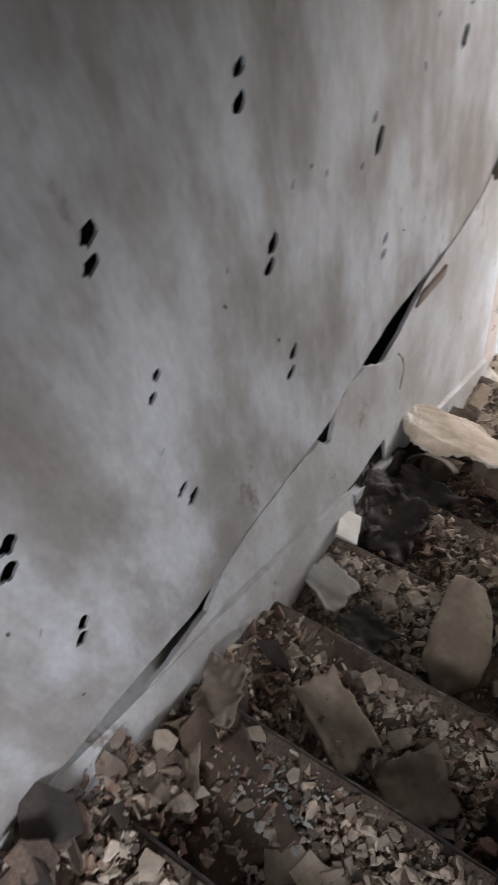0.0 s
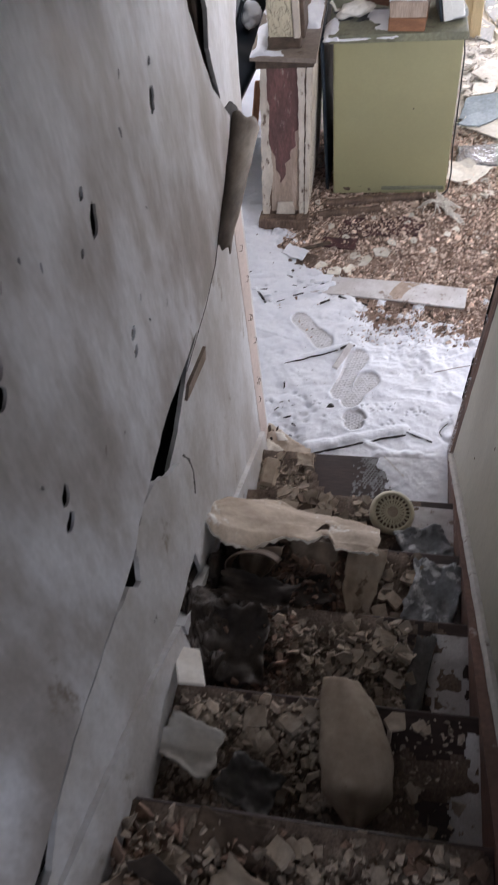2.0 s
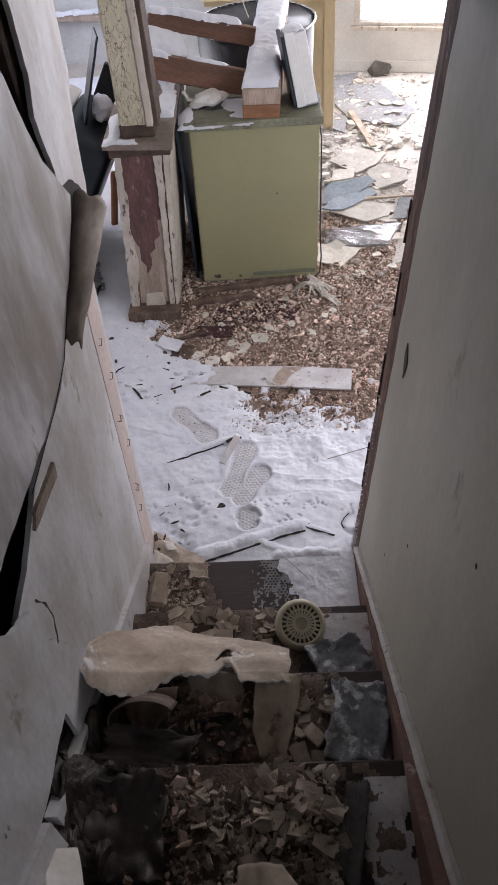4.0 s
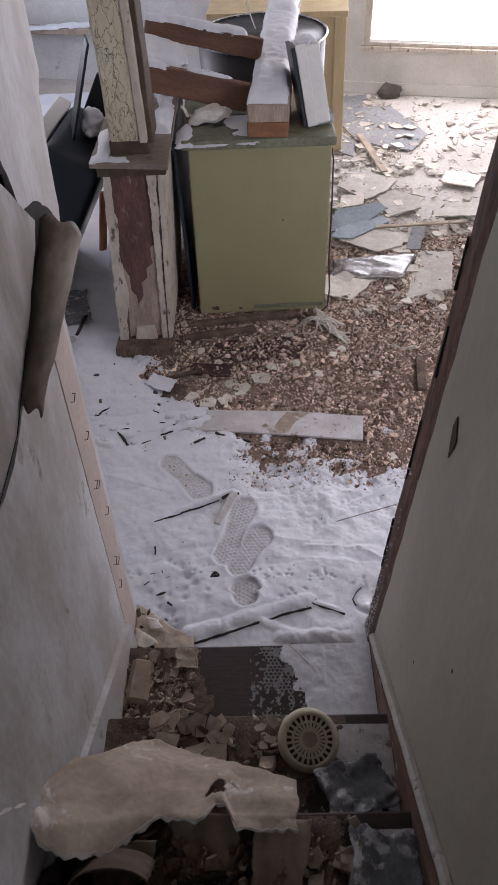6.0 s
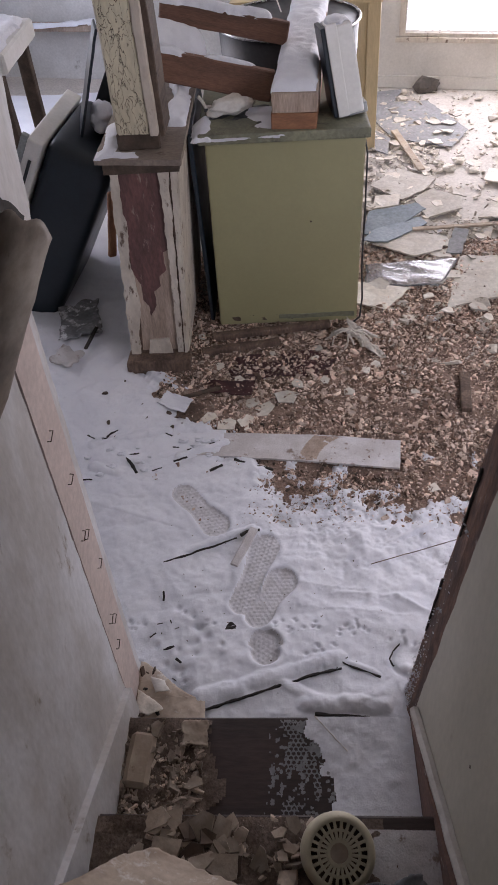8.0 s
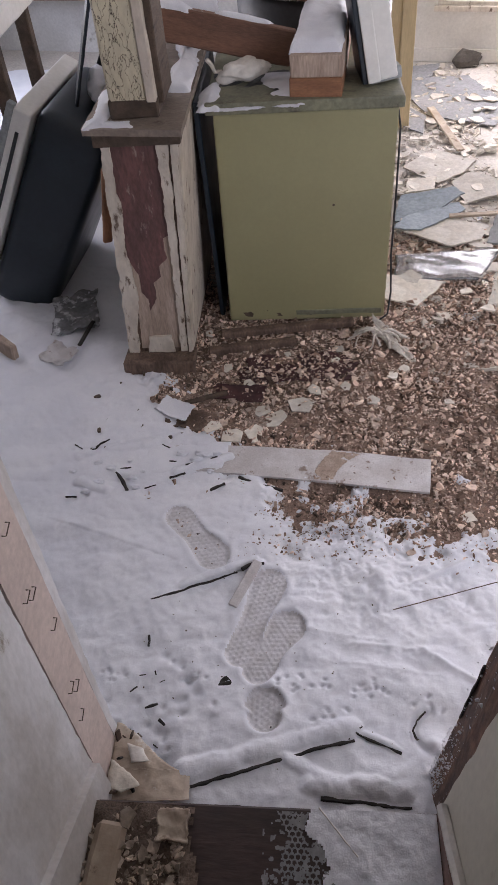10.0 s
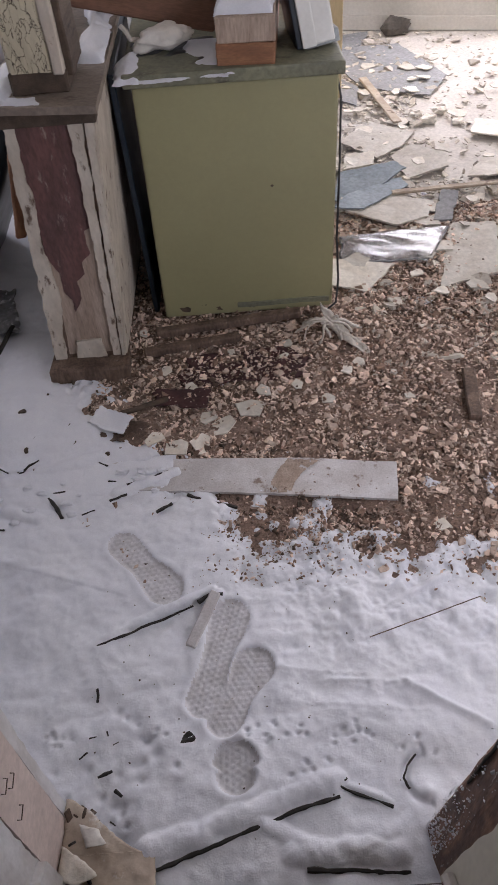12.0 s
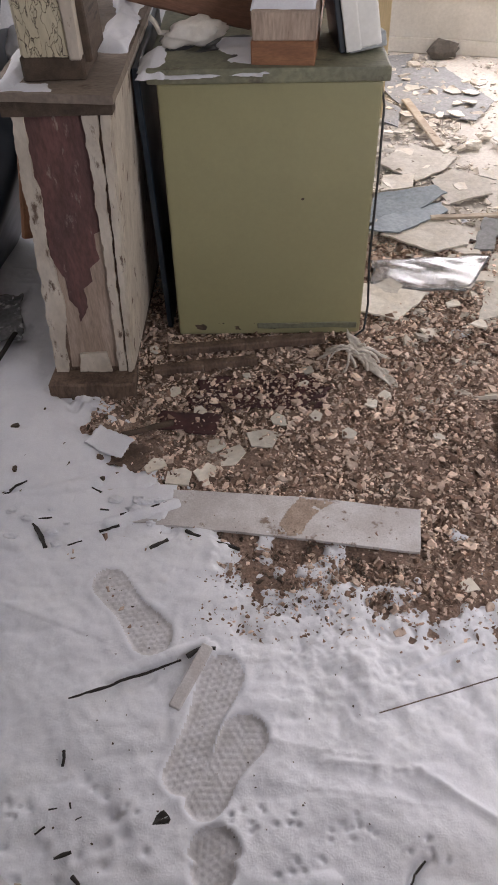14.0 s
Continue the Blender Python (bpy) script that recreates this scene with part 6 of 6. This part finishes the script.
part("plinth", sheared(rough_box((0.290, 0.10, 0.085), (0.0, 1.745, 0.030), 0.006, 6, 0.010, 3)), "rot", half, "rotten dark plinth")
part("collar", sheared(box((0.29, 0.05, 0.045), (0.0, 1.765, 0.958), 0.004)), "lath", half, "dark brown moulding")
cap_pts = [(-0.172, 1.735), (0.158, 1.690), (0.150, 2.55), (-0.165, 2.55)]
part("cap", plate([ragged([(x - 0.058, y) for x, y in cap_pts], 0.03, 0.003, 2)], 0.022, lambda u, v, w: Vector((u, v, 0.980 + w))), "cap_wood", half, "wet grey cap board")
post = tagged(new("post"), "square post with crackled cream paint, rotten at the foot", "post", kind="structure")
part("shaft", rough_box((0.128, 0.17, 1.52), (-0.0765, 1.885, 1.80), 0.010, 20, 0.004, 5), "crackle", post)
part("corner_strip", rough_box((0.034, 0.03, 1.50), (-0.002, 1.81, 1.80), 0.004, 20, 0.004, 9), "cream_flake", post, "pale peeling corner strip")
part("back_board", rough_box((0.026, 0.16, 1.50), (0.024, 1.90, 1.79), 0.004, 20, 0.005, 13), "lath", post, "dark split side board")
part("foot", rough_box((0.162, 0.176, 0.062), (-0.064, 1.885, 1.031), 0.006, 6, 0.004, 8), "lath", post, "bare rotten foot")


def snow_pad(name, x0, x1, y0, y1, z, thick, seed, label, slope=None, res=0.004, soft=0.06, wave=0.026):
    """A rounded pad of snow over a rectangle at height z (or z plus slope)."""
    ax_, ay_ = np.arange(x0, x1 + res, res), np.arange(y0, y1 + res, res)
    px, py = np.meshgrid(ax_, ay_, indexing="ij")
    e = np.minimum(np.minimum(px - x0, x1 - px), np.minimum(py - y0, y1 - py))
    e = e - 0.4 * wave + wave * fbm(px, py, 8, seed, 3)
    e = np.minimum(e, np.minimum(np.minimum(px - x0, x1 - px), np.minimum(py - y0, y1 - py)) + 0.002)
    base_z = z + (slope(px, py) if slope else 0)
    s = np.clip(e / soft, 0, 1)
    hh_ = base_z + thick * np.sqrt(s * (2 - s)) * (0.85 + 0.25 * fbm(px, py, 7, seed + 9, 3)) + 0.0006 * fbm(px, py, 60, seed + 5, 2) - 0.002
    return tagged(field(name, ax_, ay_, hh_, e > 0, "snow"), label, "snow", kind="stuff")


snow_pad("cap_snow", -0.228, -0.136, 1.72, 2.5, 1.002, 0.020, 3, "snow on the cap board")
snow_pad("cap_snow", -0.02, 0.092, 1.99, 2.5, 1.002, 0.05, 13, "snow heaped behind the post")
snow_pad("cap_snow", -0.228, -0.06, 1.725, 1.80, 1.002, 0.010, 23, "thin snow before the post")

snow_pad("board_snow", -0.14, 0.20, 1.14, 1.295, 0.026, 0.010, 87, "snow over the end of the flat board")

# ---- appliance and what lies on it ----
app = thing("washing_machine", pose(0.448, 2.352, 0.004, -2.2, 1.0, 1.7), "olive-green enamelled appliance with a dusty top slab", "appliance")
part("cabinet", box((0.658, 0.62, 0.874), (0.004, 0, 0.438), 0.012, None, 3), "olive", app)
part("top", box((0.70, 0.66, 0.042), (0.0, 0, 0.897), 0.008), "olive_top", app, "dusty grey-green top slab")
for k, (dx, dz, r) in enumerate(((-0.24, 0.035, 0.016), (-0.17, 0.05, 0.010), (-0.20, 0.07, 0.007), (-0.11, 0.03, 0.013), (-0.05, 0.05, 0.008), (0.02, 0.028, 0.012), (-0.28, 0.06, 0.006))):
    part("dirt_spot", lump(r, k * 3.3, (1.5, 0.12, 0.8), 2, 0.8), "lath", app, "dark dirt stuck to the enamel").location = (dx, -0.309, dz)
part("bottom_rail", rough_box((0.36, 0.008, 0.022), (0.14, -0.312, 0.040), 0.002, 8, 0.003, 3), "olive_top", app, "bent grey-green bottom rail")
part("dent", lump(0.006, 3, (1, 0.3, 1), 1), "lath", app, "small rust spot").location = (0.11, -0.311, 0.52)
dark = part("hardboard", rough_box((0.02, 0.62, 0.93), (0, 0, 0.465), 0.004, 6, 0.002, 4), "navy")
dark.matrix_world = pose(0.088, 2.40, 0.0, 0, -0.5, 1)
tagged(dark, "blue-black panel standing beside the appliance", "panel")
cord = [(0.80, 2.30, 0.90), (0.815, 2.12, 0.80), (0.812, 2.09, 0.6), (0.806, 2.075, 0.3), (0.812, 2.05, 0.14), (0.80, 2.01, 0.06), (0.76, 2.0, 0.03)]
pts = []
for a, b in zip(cord, cord[1:]):
    pts += along(a, b, 5)[:-1]
part("cord", tube([app.matrix_world.inverted() @ p for p in pts], 0.004, 7), "black", app, "black power cord")
ZT = 0.918
for i, (z, dx) in enumerate(((ZT + 0.0375, 0.0), (ZT + 0.1135, 0.004))):
    ob = part("beam", rough_box((0.182, 1.84, 0.075), (0, 0, 0), 0.004, 12, 0.003, i * 3), "bare" if i else "orange_wood")
    ob.matrix_world = pose(0.585 + dx, 3.00, z, 0, 0, -4.5)
    tagged(ob, "grey-brown weathered beam on top of another" if i else "orange-brown sawn beam lying across the appliance", "beam", "stacked beams")
snow_b = snow_pad("beam_snow", 0.428, 0.614, 2.10, 3.90, ZT + 0.150, 0.052, 33, "deep snow along the stacked beams", soft=0.045, wave=0.006)
snow_b.matrix_world = Matrix.Translation((0.585, 3.0, 0)) @ pose(0, 0, 0, 0, 0, -4.5) @ Matrix.Translation((-0.52, -3.0, 0))


def leaning_board(name, a, b, w, t, material, label, seed, roll=0.0, category="board", group=""):
    """A board whose middle line runs from a to b; w is its height, t its thickness."""
    a, b = Vector(a), Vector(b)
    d = b - a
    ob = part(name, rough_box((d.length, t, w), (0, 0, 0), 0.005, 10, 0.003, seed), material)
    q = d.to_track_quat("X", "Z")
    ob.matrix_world = Matrix.Translation((a + b) / 2) @ q.to_matrix().to_4x4() @ pose(0, 0, 0, roll, 0, 0)
    return tagged(ob, label, category, group)


leaning_board("timber", (-0.10, 2.36, 1.135), (0.43, 2.33, 1.015), 0.12, 0.05, "timber", "reddish-brown board slanting down onto the appliance", 2, -8, group="slanting timbers")
leaning_board("timber", (-0.05, 2.66, 1.25), (0.50, 2.62, 1.13), 0.09, 0.06, "timber", "brown board behind, capped with snow", 5, -8, group="slanting timbers")
snow_pad("timber_snow", -0.10, 0.36, 2.325, 2.385, 1.168, 0.028, 43, "snow lying along a slanting timber", lambda x, y: -0.226 * x, soft=0.035)
snow_pad("timber_snow", -0.05, 0.44, 2.60, 2.68, 1.280, 0.035, 53, "snow lying along a slanting timber", lambda x, y: -0.218 * x, soft=0.03)
snow_pad("timber_snow", -0.12, 0.15, 2.38, 2.62, 1.130, 0.06, 57, "snow heaped between the timbers", lambda x, y: -0.30 * x + 0.25 * (y - 2.38), soft=0.06)
leaning_board("board", (-0.32, 2.9, 0.0), (-0.28, 2.95, 1.9), 0.11, 0.03, "cream_flake", "peeling cream board standing behind the post", 8)
case = thing("metal_case", pose(0.735, 2.30, ZT, -10, -9, 6), "dented grey-white metal case leaning on the beams", "metal case")
part("body", box((0.10, 0.24, 0.33), (0.01, 0, 0.165), 0.010, None, 3), "white_enamel", case)
part("front_lip", box((0.045, 0.012, 0.34), (-0.025, -0.126, 0.170), 0.004), "white_enamel", case, "scuffed white lip")
part("side_panel", box((0.02, 0.24, 0.33), (-0.055, 0, 0.165), 0.004), "navy", case, "blue-black side panel")
part("foot_plate", box((0.11, 0.10, 0.04), (0.02, -0.06, 0.012), 0.004), "grey_metal", case, "dark grey corner plate")
cs = part("snow_cover", lump(0.055, 4, (0.8, 2.0, 0.35), 3, 0.2), "snow", case, "snow on its top", True)
cs.location = (0.01, 0, 0.335)
tub = thing("round_tub", pose(0.50, 3.12, 0.07), "black round tub with a bright metal rim", "tub")
part("body", cyl(0.31, 0.98, (0, 0, 0.49), None, 40, 0.345), "black", tub, smooth=True)
bm = bmesh.new()
rr = []
for a in np.linspace(0, 2 * math.pi, 48, endpoint=False):
    c, s_ = math.cos(a), math.sin(a)
    rr.append([bm.verts.new(((0.35 + 0.007 * math.cos(q)) * c, (0.35 + 0.007 * math.cos(q)) * s_, 0.985 + 0.007 * math.sin(q))) for q in np.linspace(0, 2 * math.pi, 8, endpoint=False)])
for i in range(48):
    for j in range(8):
        bm.faces.new((rr[i][j], rr[(i + 1) % 48][j], rr[(i + 1) % 48][(j + 1) % 8], rr[i][(j + 1) % 8]))
part("rim", bm, "chrome", tub, "bright scuffed metal rim", True)
tagged(part("wire", tube([Vector((0.36 + 0.10 * t, 2.72 + 0.1 * t, 1.62 - 0.55 * t + 0.12 * t * t)) for t in np.linspace(0, 1.1, 18)], 0.003, 6), "card"), "thin pale wire hanging over the tub", "wire")
bag = part("plastic_bag", lump(0.085, 6, (1.1, 0.5, 0.42), 4, 0.4), "card", smooth=True)
bag.matrix_world = pose(0.25, 2.265, ZT + 0.055, 0, -6, 6)
tagged(bag, "crumpled pale bag on the appliance top", "bag")
tagged(part("rag_end", tube([(0.17, 2.27, ZT + 0.05), (0.145, 2.26, ZT + 0.055), (0.135, 2.26, ZT + 0.08), (0.12, 2.255, ZT + 0.10)], 0.008, 7), "cloth"), "twisted end of a pale rag", "rag")
snow_pad("top_snow", 0.082, 0.19, 2.02, 2.30, ZT + 0.002, 0.026, 63, "snow patch on the appliance top")
snow_pad("top_snow", 0.30, 0.475, 2.05, 2.36, ZT + 0.002, 0.020, 73, "snow patch against the beams")
snow_pad("top_snow", 0.12, 0.46, 2.030, 2.10, ZT + 0.002, 0.010, 77, "thin snow along the slab's front edge")
tagged(part("black_sheet", sheet(14, 8, lambda u, v: Vector((0.13 + 0.28 * u, 2.12 + 0.24 * v, ZT + 0.012 + 0.008 * noise.noise(Vector((u * 5, v * 5, 3))))), 0.003), "black"), "black sheet lying on the appliance top", "sheet")
cab = thing("plywood_cabinet", pose(0.62, 4.26, 0.0, 0, 0, -4), "yellow plywood cabinet with a thick top board", "cabinet")
part("body", box((0.74, 0.46, 0.875), (0, 0, 0.4375), 0.004), "yellow_wood", cab)
part("edge_post", box((0.075, 0.50, 0.875), (0.405, -0.01, 0.4375), 0.004), "yellow_wood", cab, "pale yellow edge board")
part("top", box((0.90, 0.52, 0.035), (0.0, -0.01, 0.893), 0.004), "yellow_wood", cab)
part("knob", cyl(0.014, 0.02, (0.25, -0.24, 0.80), Euler((radians(90), 0, 0)).to_matrix().to_4x4(), 14), "grey_metal", cab, "small dark knob")

# ---- things left of the half wall ----
stove = thing("tipped_stove", pose(-0.835, 2.50, 0.0, 0, 30, -6), "tipped blue-black appliance with white enamel edges", "appliance")
part("body", box((0.30, 0.55, 0.98), (-0.015, 0, 0.45), 0.07, None, 6), "navy", stove, smooth=True)
part("edge_rail", box((0.075, 0.57, 0.84), (-0.205, -0.01, 0.50), 0.01, None, 3), "white_enamel", stove, "white enamel edge, scuffed")
part("trim", box((0.03, 0.03, 0.86), (-0.252, -0.285, 0.50), 0.005), "grey_metal", stove, "grey trim strip")
part("slot", box((0.014, 0.008, 0.66), (-0.205, -0.297, 0.50), 0.002), "black", stove, "dark slot in the edge")
part("back_plate", box((0.20, 0.03, 0.30), (0.0, 0.26, 0.98), 0.006), "black", stove, "dark upright back plate")
tuft = part("snow_tuft", lump(0.075, 9, (0.7, 1.2, 0.8), 4, 0.28), "snow", smooth=True)
tuft.location = (-0.345, 2.46, 0.88)
tagged(tuft, "clump of snow caught between the things", "snow", kind="stuff")
leaning_board("board", (-0.46, 2.42, 0.80), (-0.30, 2.46, 1.26), 0.012, 0.16, "navy", "thin blue-black sheet leaning behind the tipped appliance", 31, category="panel")
table = thing("side_table", pose(-1.42, 3.2, 0.0), "white-topped table with brown legs under snow", "table")
part("tabletop", rough_box((1.08, 0.6, 0.10), (0, 0, 0.99), 0.012, 8, 0.004, 4), "white_enamel", table)
for lx in (-0.47, 0.46):
    for ly in (-0.24, 0.24):
        part("leg", rough_box((0.07, 0.06, 0.945), (lx, ly, 0.4725), 0.006, 6, 0.003, lx + ly), "lath", table)
snow_pad("table_snow", -1.95, -0.90, 2.92, 3.48, 1.038, 0.05, 93, "snow lying on the table", res=0.008)
torn("roofing_scrap", -0.70, -0.46, 1.95, 2.28, 0.03, 0.03, "frost_sheet", "dark roofing scrap dusted with snow", 97.0, "scrap", turn=14, thick=0.005)
torn("roofing_scrap", -0.66, -0.50, 1.74, 1.88, 0.03, 0.03, "snow_thin", "snowy roofing scrap on the drift", 99.0, "scrap", turn=-25, thick=0.005)
leaning_board("board_end", (-1.10, 2.05, 0.10), (-0.76, 1.80, 0.04), 0.10, 0.03, "bare", "broken end of a pale board in the snow", 33)
leaning_board("batten", (-0.50, 1.86, 0.04), (-0.47, 2.02, 0.05), 0.012, 0.02, "cavity", "blackened stick standing out of the snow", 35, category="batten")
bat = leaning_board("batten", (-0.285, 1.90, 0.50), (-0.235, 1.93, 0.78), 0.035, 0.02, "orange_wood", "orange-brown batten fixed to its side", 3)
del bat["category"]
bat.parent = half
snow_pad("ledge_snow", -1.6, -0.75, 5.52, 5.60, 0.445, 0.05, 83, "snow on the broken ledge", lambda x, y: 0 * x)


# ---- scraps before and beside the appliance ----
torn("snowy_felt", -0.11, 0.05, 1.41, 1.51, 0.042, 0.014, "snow", "snow-covered flap of felt at the edge of the dirt", 91.0, "felt", turn=-30, thick=0.004)
# dark scrap set lower, showing as the snowy felt's dark rim
torn("dark_felt", -0.06, 0.10, 1.36, 1.48, 0.022, 0.015, "rot", "flat dark scrap laid under the snowy flap at the edge of the dirt", 94.0, "felt", turn=-20, thick=0.004)
torn("rug_scrap", 0.18, 0.68, 1.62, 1.82, 0.013, 0.010, "rug", "maroon rug scrap under the rubble", 80.0, "rug", turn=4, nu=20, thick=0.006)
torn("rug_scrap", 0.10, 0.32, 1.52, 1.62, 0.020, 0.010, "rug", "small maroon rug scrap", 83.0, "rug", turn=-6, thick=0.006)
leaning_board("batten", (0.06, 1.82, 0.028), (0.42, 1.88, 0.03), 0.03, 0.035, "rot", "grey batten in the rubble", 11, category="batten")
leaning_board("batten", (0.10, 1.93, 0.03), (0.66, 1.99, 0.04), 0.03, 0.04, "rot", "grey batten against the appliance", 13, category="batten")
leaning_board("batten", (0.0, 1.50, 0.03), (0.16, 1.56, 0.03), 0.02, 0.018, "lath", "dark batten in the rubble", 15, category="batten")
leaning_board("board", (1.19, 1.36, 0.03), (1.22, 1.60, 0.035), 0.025, 0.045, "rot", "grey weathered board on the dirt", 17)


def rag_fn(u, v):
    e = Vector((u * 3, v * 3, 2))
    return Vector((0.735 + 0.16 * u + 0.02 * noise.noise(e), 1.885 - 0.13 * u - 0.02 + 0.09 * v, 0.016 + 0.03 * abs(noise.noise(e * 1.4)) + 0.085 * (1 - u) ** 1.5 * (0.4 + 0.6 * v)))


tagged(part("torn_cloth", sheet(24, 22, rag_fn, 0.003, lambda u, v: u + v < 1.45 + 0.3 * noise.noise(Vector((u * 9, v * 9, 1))) and u + v > 0.35), "cloth", smooth=True), "torn dirty white cloth by the appliance corner", "cloth")
rg = np.random.RandomState(19)
for i in range(11):
    a, ln = rg.uniform(2.6, 6.6), rg.uniform(0.05, 0.12)
    x0, y0 = 0.735 + 0.04 * rg.rand(), 1.85 + 0.05 * rg.rand()
    path = [(x0 + ln * t * math.cos(a) + 0.01 * math.sin(5 * t + i), y0 + ln * t * math.sin(a), 0.03 + 0.06 * rg.rand() * 0.2 + 0.05 * math.sin(math.pi * (0.35 + 0.65 * t))) for t in np.linspace(0, 1, 9)]
    tagged(part("cloth_strand", tube(path, rg.uniform(0.003, 0.007), 6), "cloth"), "frayed white strand of the torn cloth", "cloth strand", "cloth strands")


def film_fn(u, v):
    e = Vector((u * 2.6, v * 2.2, 6))
    rim = min(1.0, 6 * min(u, 1 - u, v, 1 - v))
    return Vector((0.865 + (0.34 + 0.15 * v) * u + 0.02 * noise.noise(e), 2.325 - 0.03 * u + (0.20 + 0.05 * u) * v, 0.024 + 0.014 * rim * (0.6 + 0.5 * noise.noise(e)) + 0.014 * abs(noise.noise(Vector((u * 3 + v * 4, v * 1.2, 2))))))


tagged(part("plastic_film", sheet(30, 16, film_fn, 0.0015, None), "clear", smooth=True), "crinkled clear plastic film on the floor", "plastic film")


def flat_scrap(name, pts, z, thick, material, label, category, seed, tilt=(0, 0), group=""):
    cx, cy = sum(p[0] for p in pts) / len(pts), sum(p[1] for p in pts) / len(pts)
    ob = part(name, plate([ragged([(x - cx, y - cy) for x, y in pts], 0.022, 0.010, seed)], thick, lambda u, v, w: Vector((u, v, w))), material)
    ob.matrix_world = pose(cx, cy, z, *tilt, 0)
    return tagged(ob, label, category, group)


flat_scrap("grey_felt", [(1.09, 4.40), (1.124, 4.74), (1.49, 4.73), (1.69, 4.19), (1.54, 3.92), (1.337, 4.02), (1.17, 4.12)], 0.010, 0.006, "grey_sheet", "grey sheet of felt on the far floor", "sheet", 1)
flat_scrap("grey_felt", [(0.98, 4.0), (1.03, 4.32), (1.16, 4.10), (1.12, 3.86)], 0.012, 0.005, "grey_sheet", "grey sheet of felt on the far floor", "sheet", 3)
flat_scrap("grey_felt", [(0.98, 4.6), (1.1, 4.95), (1.35, 4.98), (1.25, 4.75)], 0.012, 0.005, "grey_sheet", "grey sheet of felt on the far floor", "sheet", 5)
flat_scrap("blue_scrap", [(0.88, 2.85), (0.93, 3.08), (1.2, 3.12), (1.25, 3.05), (1.0, 2.82)], 0.03, 0.006, "blue_sheet", "blue-grey roofing scrap on the rubble", "scrap", 7, (3, -4))
flat_scrap("blue_scrap", [(0.86, 2.72), (0.95, 2.85), (1.22, 3.0), (1.24, 2.92), (1.0, 2.70)], 0.038, 0.006, "blue_sheet", "blue-grey roofing scrap on the rubble", "scrap", 8, (-2, 3))
flat_scrap("grey_tile", [(1.296, 2.60), (1.376, 2.825), (1.452, 2.80), (1.37, 2.585)], 0.03, 0.01, "grey_sheet", "grey tile on the rubble", "tile", 9, (5, 0))
for i, pts in enumerate([[(0.93, 3.39), (1.15, 3.66), (1.40, 3.50), (1.30, 3.33), (1.13, 3.18)], [(1.18, 3.24), (1.32, 3.34), (1.50, 3.20), (1.48, 3.06), (1.24, 2.98)], [(0.88, 2.70), (1.10, 2.90), (1.36, 2.78), (1.30, 2.62), (1.12, 2.54)],
                         [(1.20, 2.07), (1.36, 2.62), (1.58, 2.58), (1.50, 2.15)], [(0.78, 2.16), (0.80, 2.36), (1.10, 2.30), (0.94, 2.10)], [(1.5, 2.95), (1.62, 3.15), (1.85, 3.1), (1.8, 2.92)], [(1.62, 3.4), (1.7, 3.6), (1.95, 3.5), (1.85, 3.3)],
                         [(0.95, 3.12), (0.97, 3.28), (1.15, 3.28), (1.12, 3.14)], [(1.75, 2.6), (1.8, 2.85), (2.05, 2.8), (2.0, 2.55)], [(1.22, 2.36), (1.25, 2.46), (1.36, 2.44), (1.34, 2.35)]]):
    flat_scrap("plaster_slab", [(sum(p[0] for p in pts) / len(pts) + 0.86 * (x - sum(p[0] for p in pts) / len(pts)), sum(p[1] for p in pts) / len(pts) + 0.86 * (y - sum(p[1] for p in pts) / len(pts))) for x, y in pts], 0.018 + 0.004 * (i % 3), 0.008, "chunk_pale", "pale slab of fallen ceiling plaster", "plaster slab", 20 + i, (3 * math.sin(i * 2), 3 * math.cos(i * 3)), "slabs on the far floor")
rq = np.random.RandomState(12)
for i in range(95):
    x, y = rq.uniform(0.9, 2.3), rq.uniform(2.0, 4.4)
    s = rq.uniform(0.02, 0.06)
    pts = [(x + s * (0.7 + 0.5 * rq.rand()) * math.cos(a), y + s * (0.6 + 0.5 * rq.rand()) * math.sin(a)) for a in np.sort(rq.rand(5) * 0.8 + np.arange(5)) * 2 * math.pi / 5]
    flat_scrap("plaster_slab", pts, 0.016 + 0.012 * rq.rand(), 0.006, "chunk_pale", "small pale slab of fallen plaster", "plaster slab", 40 + i, (rq.randn() * 5, rq.randn() * 5), "slabs on the far floor")
leaning_board("lath_strip", (1.195, 4.20, 0.03), (1.30, 3.58, 0.03), 0.012, 0.05, "paper", "pale lath strip on the far floor", 21, category="lath")
leaning_board("lath_strip", (1.149, 2.85, 0.035), (1.70, 2.875, 0.035), 0.012, 0.035, "paper", "pale lath strip on the rubble", 23, category="lath")
leaning_board("lath_strip", (1.72, 2.78, 0.04), (2.2, 2.62, 0.03), 0.012, 0.03, "lath", "dark lath strip on the rubble", 25, category="lath")
for i, (x, y, s) in enumerate([(1.48, 3.62, 0.05), (1.55, 3.72, 0.045), (1.62, 3.58, 0.04), (1.42, 3.70, 0.035), (1.02, 2.18, 0.03), (1.27, 2.12, 0.03)]):
    ob = part("broken_lump", lump(s * 0.7, i * 1.7, (1.3, 0.9, 0.6), 2, 0.9), "chunk_pale")
    ob.location = (x, y, s * 0.35)
    tagged(ob, "rough lump of plaster on the far floor", "plaster lump", "lumps on the far floor")
stone = part("stone", lump(0.085, 3.0, (1.15, 0.7, 0.85), 2, 0.6), "stone")
stone.location = (1.52, 4.95, 0.045)
tagged(stone, "dark jagged stone against the back wall", "stone")
